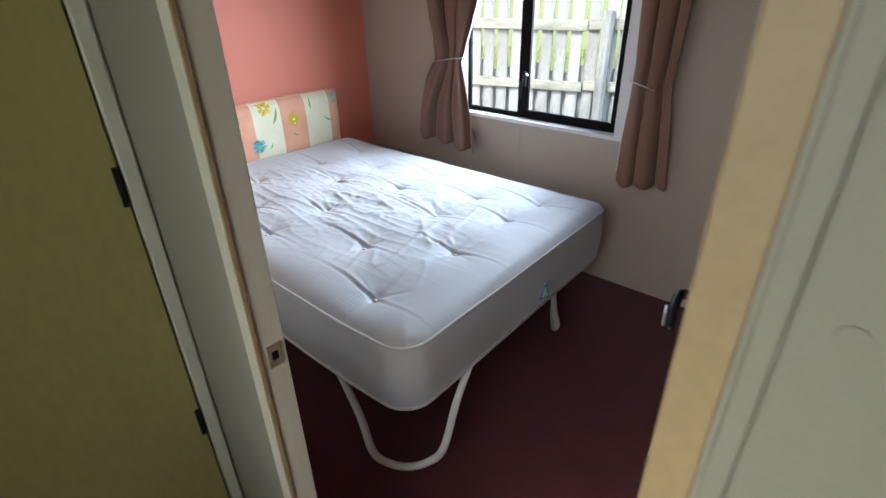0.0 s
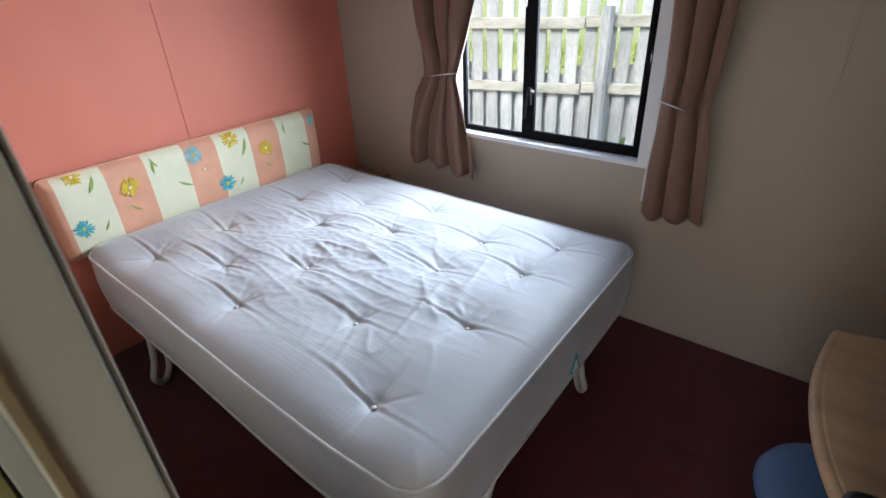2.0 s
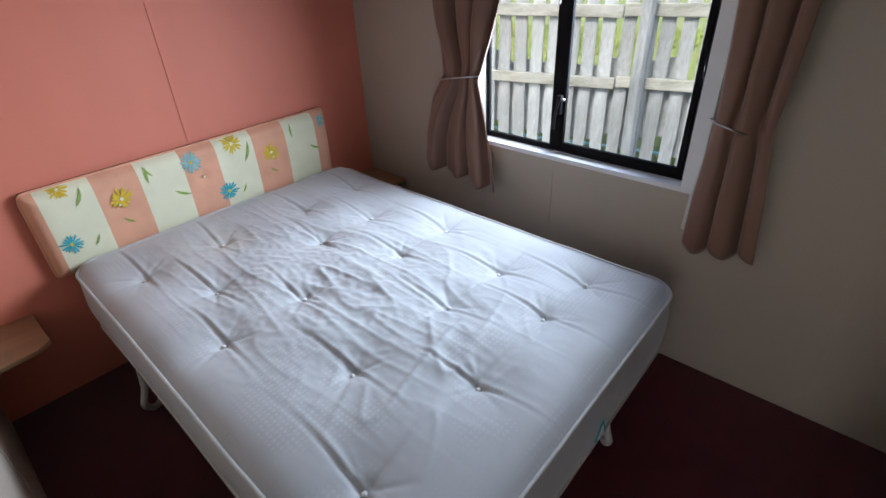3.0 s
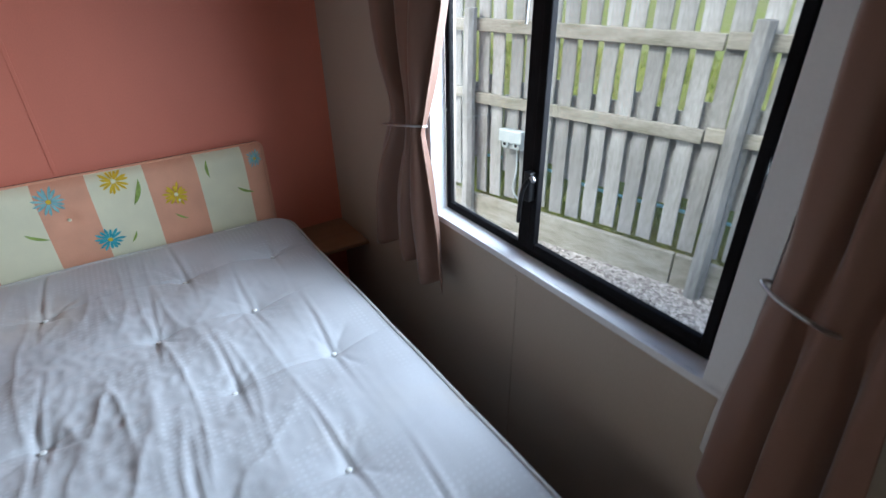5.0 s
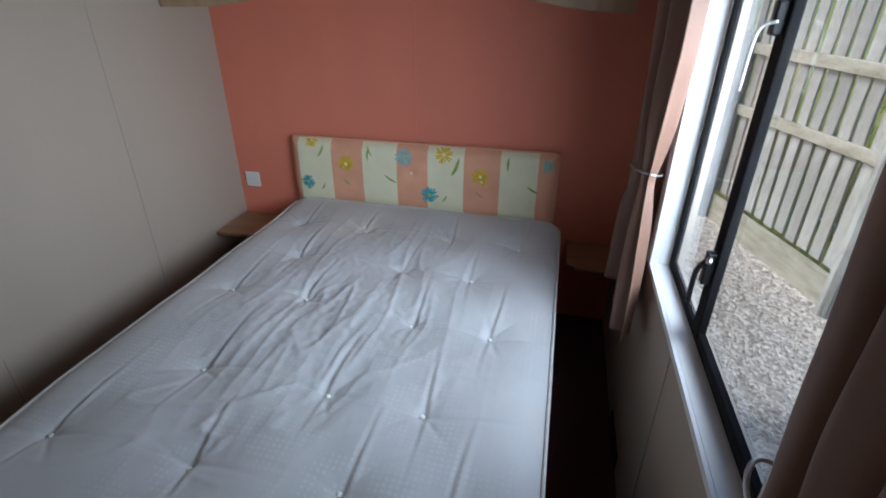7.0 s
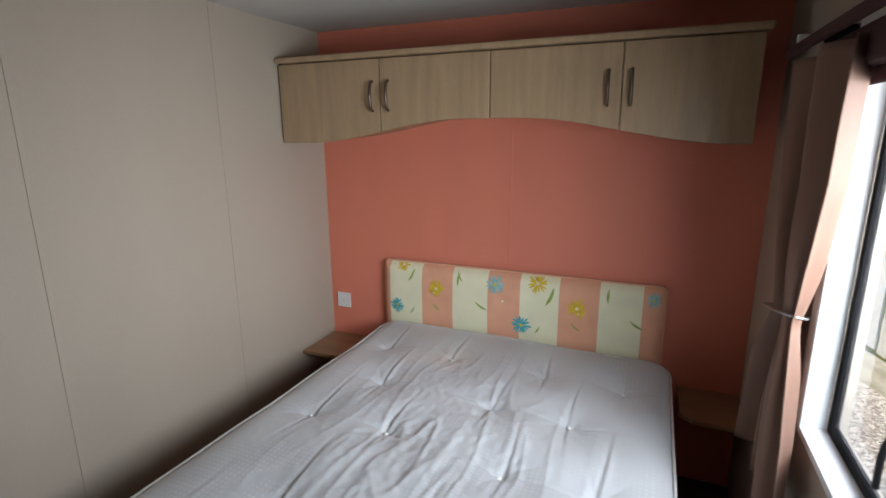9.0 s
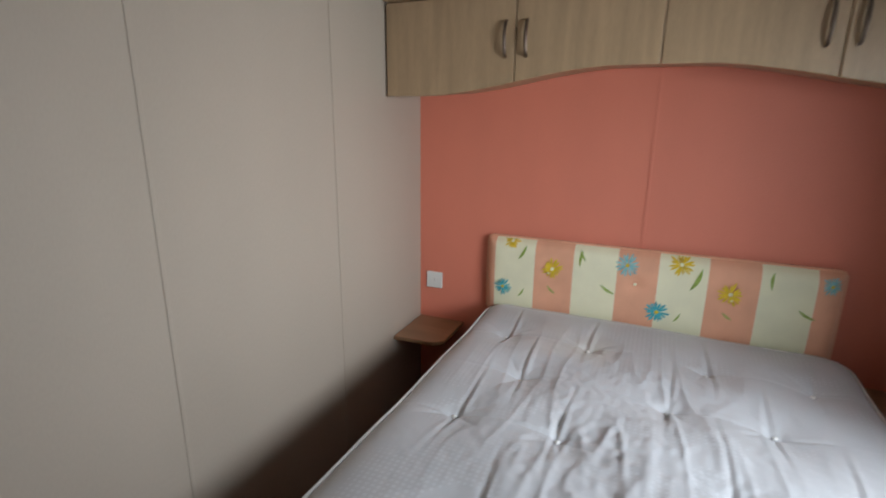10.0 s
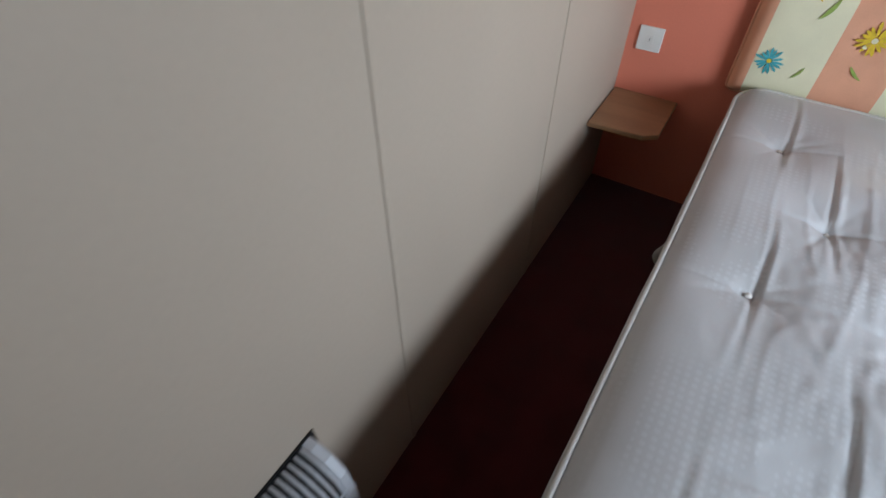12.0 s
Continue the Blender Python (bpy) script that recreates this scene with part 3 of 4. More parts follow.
def mattress():
    m = thing("mattress", "bare ivory damask tufted mattress with creases and faint stains", "mattress")
    bm = bmesh.new()
    nu, nv, r = 300, 210, 0.10
    hx, hy = 0.99, 0.685
    top = []
    for i in range(nu + 1):
        row = []
        for j in range(nv + 1):
            px, py = (2 * i / nu - 1) * hx, (2 * j / nv - 1) * hy
            edge = min(hx - abs(px), hy - abs(py))
            ax, ay = abs(px) - (hx - r), abs(py) - (hy - r)
            if ax > 0 and ay > 0:
                a, b = ax / r, ay / r
                qa, qb = a * math.sqrt(1 - b * b / 2), b * math.sqrt(1 - a * a / 2)
                edge = r * (1 - max(a, b))
                px, py = math.copysign(hx - r + r * qa, px), math.copysign(hy - r + r * qb, py)
            x, y = plan((px / hx + 1) / 2, (py / hy + 1) / 2)
            rim = 0.004 * noise.noise((x * 4, y * 4, 8))
            lift = 0.014 * (1 - (py / hy + 1) / 2) * (1 - 0.45 * (px / hx + 1) / 2)
            row.append(bm.verts.new((x, y, MZ1 + lift + rim * math.exp(-edge / 0.05) + crown(x, y, edge))))
        top.append(row)
    for i in range(nu):
        for j in range(nv):
            bm.faces.new((top[i][j], top[i + 1][j], top[i + 1][j + 1], top[i][j + 1]))
    loop = [top[i][0] for i in range(nu)] + [top[nu][j] for j in range(nv)] + [top[i][nv] for i in range(nu, 0, -1)] + [top[0][j] for j in range(nv, 0, -1)]
    rim_pts = [v.co.copy() for v in loop]
    cx, cy = 1.01, 1.09
    prev, n = loop, len(loop)
    for k in range(1, 9):
        f = k / 8
        ring = []
        for q, p in enumerate(rim_pts):
            out = 0.014 * math.sin(math.pi * f) + 0.004 * noise.noise((p.x * 6, p.y * 6, f * 3)) * math.sin(math.pi * f)
            d = Vector((p.x - cx, (p.y - cy) * 1.45, 0)).normalized()
            ring.append(bm.verts.new((p.x + d.x * out, p.y + d.y * out, p.z + (MZ0 - p.z) * f)))
        for q in range(n):
            bm.faces.new((prev[q], ring[q], ring[(q + 1) % n], prev[(q + 1) % n]))
        prev = ring
    bottom = [v.co.copy() for v in prev]
    bm.faces.new(prev)
    part("ticking_cover", bm, TICKING, m, smooth=True)
    step = 4
    for pts, dz in ((rim_pts, 0.003), (bottom, 0.002)):
        part("piping", tube([Vector((p.x, p.y, p.z + dz)) + 0.003 * Vector((p.x - cx, (p.y - cy) * 1.45, 0)).normalized() for p in pts[::step]], 0.0055, 7, True), PIPING, m, "grey corded edge", True)
    for tx, ty in TUFTS:
        z = MZ1 + crown(tx, ty, 0.2) + 0.014 * (1 - (ty - 0.40) / 1.37) * (1 - 0.45 * (tx - 0.085) / 1.87)
        b = bmesh.new()
        bmesh.ops.create_uvsphere(b, u_segments=10, v_segments=6, radius=0.008, matrix=Matrix.Translation((tx, ty, z + 0.003)) @ Matrix.Diagonal((1, 1, 0.5, 1)))
        part("tuft_button", b, WHITE, m, smooth=True)
    # maker's triangular patch on the foot end
    xf = 1.972
    pts = [(1.138, 0.380), (1.210, 0.362), (1.176, 0.446)]
    tag = part("label_patch", prism(pts, 0.004, "x", xf, 0.0), BLUE, m, "triangular dark teal label")
    part("label_ground", prism([(1.152, 0.384), (1.196, 0.373), (1.175, 0.424)], 0.004, "x", xf + 0.002), WHITE, tag)
    part("care_tag", box(0.10, 0.128, 1.50, 1.58, 0.565, 0.585, 0.004), WHITE, m, "white cloth tag at the head")
    return m


mattress()


def bed_frame():
    f = thing("bed_frame", "white enamelled tubular bed base with looped legs", "bed frame")
    x0, x1, y0, y1, z = 0.13, 1.91, 0.45, 1.72, 0.318
    part("rail", tube([(x0, y0, z), (x1, y0, z)], 0.014), TUBE, f, smooth=True)
    part("rail", tube([(x0, y1, z), (x1 - 0.05, y1, z)], 0.014), TUBE, f, smooth=True)
    for x in (x0, 0.75, 1.4, x1 - 0.03):
        part("crossbar", tube([(x, y0, z), (x, y1, z)], 0.013), TUBE, f, smooth=True)
    for k in range(12):
        y = y0 + 0.06 + k * (y1 - y0 - 0.12) / 11
        part("slat", box(x0, x1 - 0.04, y - 0.03, y + 0.03, z + 0.013, z + 0.018), TUBE, f)

    def leg(a, b, foot, spread):
        a, b, c = Vector(a), Vector(b), Vector(foot)
        d = (b - a).normalized() * spread
        pts = [a, a + (c - d - a) * 0.55 + Vector((0, 0, 0.02)), c - d * 1.25 + Vector((0, 0, 0.085)), c - d * 0.70 + Vector((0, 0, 0.022)), c, c + d * 0.70 + Vector((0, 0, 0.022)), c + d * 1.25 + Vector((0, 0, 0.085)), b + (c + d - b) * 0.45 + Vector((0, 0, 0.02)), b]
        part("leg", tube(smooth_line(pts, 8), 0.0135, 12), TUBE, f, smooth=True)

    leg((1.60, 0.42, 0.33), (1.945, 0.75, 0.33), (1.905, 0.455, 0.013), 0.095)
    leg((1.92, 1.34, 0.33), (1.70, 1.66, 0.33), (1.87, 1.485, 0.013), 0.085)
    leg((0.47, 0.43, 0.33), (0.21, 0.66, 0.33), (0.385, 0.450, 0.013), 0.075)
    leg((0.16, 1.50, 0.33), (0.42, 1.74, 0.33), (0.27, 1.64, 0.013), 0.075)
    return f


bed_frame()


def headboard():
    h = thing("headboard", "peach and ivory striped padded headboard printed with daisies", "headboard")
    x0, y0, y1, z0, z1 = 0.0, 0.364, 1.728, 0.565, 0.928
    r = 0.022

    def outline(inset):
        pts = []
        for cy, cz, a0 in ((y1 - r, z1 - r, 0), (y0 + r, z1 - r, 90), (y0 + r, z0 + r, 180), (y1 - r, z0 + r, 270)):
            for k in range(6):
                a = radians(a0 + 18 * k)
                pts.append((cy + (r - inset) * math.cos(a), cz + (r - inset) * math.sin(a)))
        return pts

    part("backing", prism(outline(0), 0.02, "x", x0 + 0.004), MAROON, h, "dark backing board")
    # padded face, striped by cloth
    cuts = [0, 0.034, 0.169, 0.292, 0.425, 0.541, 0.674, 0.803, 0.934, 1]
    bm = bmesh.new()
    ny, nz = 268, 40
    fracs = [i / ny for i in range(ny + 1)]
    for c in cuts[1:-1]:
        fracs[round(c * ny)] = c
    grid = []
    for i in range(ny + 1):
        row = []
        for j in range(nz + 1):
            y, z = y0 + (y1 - y0) * fracs[i], z0 + (z1 - z0) * j / nz
            ay, az = max(abs(y - (y0 + y1) / 2) - ((y1 - y0) / 2 - r), 0) / r, max(abs(z - (z0 + z1) / 2) - ((z1 - z0) / 2 - r), 0) / r
            e = min(y - y0, y1 - y, z - z0, z1 - z)
            if ay > 0 and az > 0:
                sy, sz = math.copysign(1, y - (y0 + y1) / 2), math.copysign(1, z - (z0 + z1) / 2)
                e = r * (1 - max(ay, az))
                y = (y0 + y1) / 2 + sy * ((y1 - y0) / 2 - r + r * ay * math.sqrt(1 - az * az / 2))
                z = (z0 + z1) / 2 + sz * ((z1 - z0) / 2 - r + r * az * math.sqrt(1 - ay * ay / 2))
            puff = 0.024 + 0.042 * (1 - math.exp(-e / 0.018)) + 0.004 * math.sin(math.pi * (z - z0) / (z1 - z0))
            for by, bz in ((1.018, 0.790), (1.372, 0.800), (0.66, 0.795)):
                puff -= 0.010 * math.exp(-((y - by) ** 2 + (z - bz) ** 2) / 0.0010)
            puff += 0.0015 * noise.noise((y * 8, z * 8, 2))
            row.append(bm.verts.new((x0 + puff, y, z)))
        grid.append(row)
    for i in range(ny):
        f = (fracs[i] + fracs[i + 1]) / 2
        band = sum(f > c for c in cuts[1:-1])
        for j in range(nz):
            face = bm.faces.new((grid[i][j], grid[i + 1][j], grid[i + 1][j + 1], grid[i][j + 1]))
            face.material_index = band % 2
    rim = [grid[i][0] for i in range(ny)] + [grid[ny][j] for j in range(nz)] + [grid[i][nz] for i in range(ny, 0, -1)] + [grid[0][j] for j in range(nz, 0, -1)]
    pts = [v.co.copy() for v in rim]
    part("padded_face", bm, (PEACH, IVORY), h, smooth=True)
    part("piping", tube([Vector((p.x + 0.002, p.y, p.z)) for p in pts[::3]], 0.005, 7, True), PEACH, h, "peach corded edge", True)

    def surface(y, z):
        e = min(y - y0, y1 - y, z - z0, z1 - z)
        return x0 + 0.0262 + 0.042 * (1 - math.exp(-max(e, 0.0) / 0.018)) + 0.004 * math.sin(math.pi * (z - z0) / (z1 - z0))

    rng = random.Random(5)

    def flower(y, z, r0, mat, petals=15):
        bm2 = bmesh.new()
        for k in range(petals):
            a = 2 * math.pi * k / petals + rng.uniform(-0.1, 0.1)
            ln, wd = r0 * rng.uniform(0.78, 1.12), r0 * 0.095
            ring = []
            for s, t in ((0.18, 0.35), (0.45, 0.9), (0.8, 1.0), (1.0, 0.2), (1.0, -0.2), (0.8, -1.0), (0.45, -0.9), (0.18, -0.35)):
                py, pz = y + ln * s * math.cos(a) - wd * t * math.sin(a), z + ln * s * math.sin(a) + wd * t * math.cos(a)
                pz, py = min(z1 - 0.005, max(z0, pz)), min(y1 - 0.005, max(y0 + 0.005, py))
                ring.append(bm2.verts.new((surface(py, pz) + 0.0006 + 0.0002 * (k % 3), py, pz)))
            bm2.faces.new(ring)
        fl = part("flower_print", bm2, mat, h)
        eye = bmesh.new()
        eye.faces.new([eye.verts.new((surface(y, z) + 0.0016, y + 0.17 * r0 * math.cos(2 * math.pi * k / 12), min(z1 - 0.004, z + 0.17 * r0 * math.sin(2 * math.pi * k / 12)))) for k in range(12)])
        part("flower_eye", eye, YELLOW if mat is not YELLOW else IVORY, fl)

    def leaf(y, z, ln, ang, bend=0.3):
        bm2 = bmesh.new()
        left, right = [], []
        for k in range(9):
            s = k / 8
            wd = 0.16 * ln * math.sin(math.pi * min(1, s * 1.02)) ** 0.8
            a = radians(ang) + bend * (s - 0.5)
            cy, cz = y + ln * s * math.cos(a), z + ln * s * math.sin(a)
            for side, lst in ((1, left), (-1, right)):
                py, pz = cy - side * wd * math.sin(a) * 0.5, cz + side * wd * math.cos(a) * 0.5
                pz = min(z1 - 0.004, max(z0 + 0.004, pz))
                lst.append(bm2.verts.new((surface(py, pz) + 0.0008, py, pz)))
        for k in range(8):
            bm2.faces.new((left[k], left[k + 1], right[k + 1], right[k]))
        part("leaf_print", bm2, LEAF, h)

    for y, z, r0, mat in ((0.487, 0.915, 0.036, YELLOW), (0.674, 0.812, 0.046, YELLOW), (1.183, 0.895, 0.044, YELLOW), (1.366, 0.800, 0.046, YELLOW), (0.452, 0.700, 0.040, BLUE), (0.982, 0.868, 0.046, PALEBLUE), (1.112, 0.684, 0.048, BLUE), (1.680, 0.876, 0.034, PALEBLUE)):
        flower(y, z, r0, mat)
    for y, z, ln, ang in ((0.520, 0.838, 0.075, 55), (0.655, 0.735, 0.055, -50), (0.800, 0.905, 0.07, -105), (0.880, 0.772, 0.075, -38), (1.222, 0.795, 0.10, 60), (1.345, 0.725, 0.05, -45), (1.500, 0.905, 0.07, -100), (1.590, 0.775, 0.07, -38), (0.525, 0.662, 0.05, 50), (1.175, 0.652, 0.05, 50), (0.79, 0.91, 0.055, -70)):
        leaf(y, z, ln, ang)
    for y, z in ((1.018, 0.790), (1.372, 0.775), (0.66, 0.790)):
        part("button", disc((surface(y, z) - 0.006, y, z), 0.006, "x", 0.007, 12, 0.002), IVORY, h)
    h.location = (0, 0.002, -0.032)
    return h


headboard()


# ---- built-in furniture at the head of the bed ----
def arch(y):
    """Lower edge of the overhead cupboard."""
    s = max(0.0, min(1.0, (y - 0.17) / 0.74)) if y < 1.025 else max(0.0, min(1.0, (1.88 - y) / 0.74))
    return 1.500 + 0.096 * (s * s * (3 - 2 * s))


def cupboard():
    c = thing("overhead_cupboard", "pale oak overhead cupboard with four doors and an arched lower edge", "cupboard")
    y0, y1, top = 0.008, 1.930, 1.850
    part("body", prism([(y0, top), (y0, 1.517)] + [(y, arch(y) + 0.018) for y in np.linspace(y0 + 0.06, y1 - 0.06, 40)] + [(y1, 1.517), (y1, top)], 0.303, "x", 0.003, 0.001), OAKV, c)
    part("cornice", box(0.003, 0.352, y0, y1 + 0.015, top, top + 0.024, 0.006), OAKV, c)
    part("back_rail", box(0.003, 0.02, y0, y1, top + 0.024, top + 0.05), OAKV, c)
    cuts = (y0, 0.537, 1.026, 1.510, y1)
    for k in range(4):
        a, b = cuts[k] + 0.002, cuts[k + 1] - 0.002
        line = [(y, arch(y)) for y in np.linspace(a, b, 24)]
        door = part("door", prism([(a, top - 0.004), *line, (b, top - 0.004)], 0.020, "x", 0.309, 0.003), OAKV, c)
        hy = (0.503, 0.580, 1.464, 1.542)[k]
        pts = smooth_line([(0.327, hy, 1.756), (0.348, hy, 1.744), (0.357, hy, 1.695), (0.348, hy, 1.646), (0.327, hy, 1.634)], 6)
        part("handle", tube(pts, lambda f: 0.0048 + 0.002 * math.sin(math.pi * f), 8), BRONZE, door, "antique bronze bow handle", True)
    return c


cupboard()


def bedside_shelf(name, ya, yb, z1, corner, label):
    s = thing(name, label, "shelf", group="bedside shelves")
    z0, xd, cut = z1 - 0.020, 0.295, 0.045
    if corner < 0:
        pts = [(0.003, ya), (xd, ya), (xd - 0.012, yb - cut), (xd - cut, yb), (0.003, yb)]
    else:
        pts = [(0.003, ya), (xd - cut, ya), (xd - 0.012, ya + cut), (xd, yb), (0.003, yb)]
    part("board", prism(pts, z1 - z0, "z", z0, 0.004), SHELFWOOD, s)
    part("batten", box(0.003, 0.20, (ya + 0.002) if corner < 0 else yb - 0.020, (ya + 0.02) if corner < 0 else yb - 0.002, z0 - 0.03, z0, 0.002), SHELFWOOD, s)
    return s


bedside_shelf("bedside_shelf", 0.003, 0.240, 0.425, -1, "small brown laminate corner shelf on the wall")
bedside_shelf("bedside_shelf", 1.81, W - 0.003, 0.450, 1, "small brown laminate corner shelf under the curtain")


def wall_plate(name, label, cat, origin, normal, size, switch):
    """A square plate lying in the local x/z plane, facing local -y."""
    p = thing(name, label, cat)
    h = size / 2
    part("plate", box(-h, h, -0.009, 0, -h, h, 0.003), GREYPLATE if switch else WHITE, p)
    if switch:
        part("pattress", box(-h + 0.001, h - 0.001, 0, 0.008, -h + 0.001, h - 0.001, 0.001), GREYPLATE, p)
        rocker = part("rocker", prism([(-0.009, 0.0155), (-0.0125, -0.0155), (-0.008, -0.0155), (-0.008, 0.0155)], 0.023, "x", -0.0115, 0.0012), GREYPLATE, p, "greyed white rocker")
        rocker.location.x = 0.003
        for x in (-0.0315, 0.0315):
            part("screw", disc((x, -0.0105, 0.0), 0.0042, "y", 0.003, 14, 0.0006), STEEL, p)
            part("slot", box(x - 0.0035, x + 0.0035, -0.0112, -0.0102, -0.0006, 0.0006), BLACKP, p)
    else:
        part("blank_centre", box(-0.012, 0.012, -0.0105, -0.009, -0.016, 0.016, 0.0006), WHITE, p)
        part("mark", box(-0.0008, 0.0008, -0.0112, -0.0104, -0.006, 0.006), BLACKP, p)
    p.matrix_world = origin @ pose(0, 0, 0, 0, 0, normal)
    return p


# local -y looks into the room: turned 180 on the partition, 90 on the head wall
wall_plate("light_switch", "greyed white single light switch with two screws on the cream wall", "light switch", pose(1.980, 0.008, 1.239), 180, 0.083, True)
wall_plate("socket_plate", "white square outlet plate on the terracotta wall", "socket", pose(0.0, 0.080, 0.626), 90, 0.084, False)


# ---- heater on the partition ----
def heater():
    h = thing("wall_heater", "grey white wall heater with a slotted curved grille", "heater")
    x0, x1 = 1.745, 2.055
    prof = [(0.004, 0.315), (0.098, 0.315), (0.108, 0.335), (0.110, 0.50), (0.098, 0.575), (0.065, 0.620), (0.030, 0.635), (0.004, 0.637)]
    inner = [(0.006, 0.330), (0.088, 0.330), (0.098, 0.345), (0.100, 0.50), (0.088, 0.566), (0.058, 0.608), (0.028, 0.622), (0.006, 0.624)]
    for a in (x0, x1 - 0.030):
        part("end_cap", prism(prof, 0.030, "x", a, 0.006), HEATER, h, "rounded grey white end")
    part("element_box", prism([(y, z) for y, z in inner], x1 - x0 - 0.06, "x", x0 + 0.03), DARK, h, "dark inside")
    part("front", box(x0 + 0.03, x1 - 0.03, 0.099, 0.109, 0.335, 0.395, 0.002), HEATER, h)
    line = smooth_line([(0, y, z) for y, z in ((0.109, 0.39), (0.110, 0.46), (0.108, 0.53), (0.096, 0.577), (0.066, 0.615), (0.032, 0.632), (0.008, 0.634))], 5)
    n = 14
    for k in range(n):
        x = x0 + 0.036 + (x1 - x0 - 0.072) * k / (n - 1)
        part("grille_bar", tube([(x, p.y, p.z) for p in line], 0.0042, 6), HEATER, h, smooth=True)
    for y, z in ((0.1105, 0.425), (0.111, 0.46), (0.1105, 0.495), (0.109, 0.527)):
        part("cross_bar", box(x0 + 0.028, x1 - 0.028, y - 0.004, y + 0.001, z - 0.0035, z + 0.0035, 0.001), HEATER, h)
    part("bracket", box(x0 - 0.012, x1 + 0.012, 0.0, 0.006, 0.33, 0.642, 0.001), BLACKP, h, "black back plate")
    for i in range(3):
        for j in range(4):
            part("vent_hole", box(x1 - 0.0005, x1 + 0.0006, 0.030 + 0.014 * i, 0.039 + 0.014 * i, 0.46 + 0.028 * j, 0.466 + 0.028 * j), DARK, h)
    h.matrix_world = pose(0.350, 0, 0.048) @ Matrix.Diagonal((0.765, 0.80, 0.80, 1))
    return h


heater()


# ---- bedroom door, dressing table, stool ----
def lever(parent, x, y, z, side):
    """Black lever on a back plate; side is the way it stands off the leaf."""
    plate = part("back_plate", box(x - 0.020, x + 0.020, min(y, y + side * 0.010), max(y, y + side * 0.010), z - 0.085, z + 0.085, 0.004), BLACKP, parent, "black handle plate with a bright edge")
    part("lever", tube(smooth_line([(x, y + side * 0.008, z + 0.02), (x, y + side * 0.045, z + 0.02), (x - 0.012, y + side * 0.056, z + 0.02), (x - 0.06, y + side * 0.056, z + 0.018), (x - 0.115, y + side * 0.050, z + 0.008)], 6), lambda f: 0.011 - 0.003 * f, 10), BLACKP, plate, smooth=True)
    part("end_cap", tube([(x - 0.112, y + side * 0.062, z + 0.014), (x - 0.06, y + side * 0.0675, z + 0.020)], 0.004, 8), STEEL, plate, "chrome inlay", True)
    part("edge_strip", box(x - 0.018, x + 0.018, y + side * 0.0085 - 0.002, y + side * 0.0085 + 0.002, z + 0.0835, z + 0.0865, 0.001), STEEL, plate)


def bedroom_door():
    d = thing("door_1", "oak veneered bedroom door standing open with a black lever handle", "door", kind="structure")
    wd = 0.62
    leaf_ = part("leaf", box(0, wd, -0.015, 0.015, 0.008, DH - 0.006, 0.002), DOOROAK, d)
    lever(leaf_, wd - 0.065, 0.015, 0.935, 1)
    lever(leaf_, wd - 0.065, -0.015, 0.935, -1)
    for z in (0.22, 1.0, 1.73):
        part("hinge", tube([(-0.006, 0.016, z - 0.045), (-0.006, 0.016, z + 0.045)], 0.006), BLACKP, d, "black butt hinge", True)
        part("hinge_leaf", box(-0.001, 0.001, -0.012, 0.014, z - 0.045, z + 0.045), BLACKP, d)
    part("latch", box(wd - 0.001, wd + 0.0015, -0.011, 0.011, 0.90, 0.99, 0.0005), STEEL, d)
    d.matrix_world = pose(2.737, 0.025, 0, 0, 0, 98.2)
    return d


bedroom_door()


def dressing_table():
    t = thing("dressing_table", "pale oak dressing table with a bowed front edge", "dressing table")
    z0, z1 = 0.690, 0.722
    curve = smooth_line([(2.700, 0.715, 0), (2.640, 0.780, 0), (2.600, 0.880, 0), (2.577, 0.985, 0), (2.566, 1.10, 0), (2.572, 1.22, 0), (2.586, 1.330, 0)], 6)
    pts = [(p.x, p.y) for p in curve] + [(XE - 0.002, 1.45), (XE - 0.002, 0.715)]
    part("top", prism(pts, z1 - z0, "z", z0, 0.009), OAK, t, "pale oak laminate top")
    part("front_edge", tube([(p.x - 0.001, p.y, (z0 + z1) / 2) for p in curve], 0.0145, 10), OAK, t, smooth=True)
    part("side_panel", box(2.87, XE - 0.002, 1.34, 1.358, 0, z0, 0.002), OAKV, t)
    part("side_panel", box(2.87, XE - 0.002, 0.74, 0.758, 0, z0, 0.002), OAKV, t)
    part("rail", box(2.94, 2.956, 0.758, 1.34, 0.56, z0, 0.002), OAKV, t)
    return t


dressing_table()


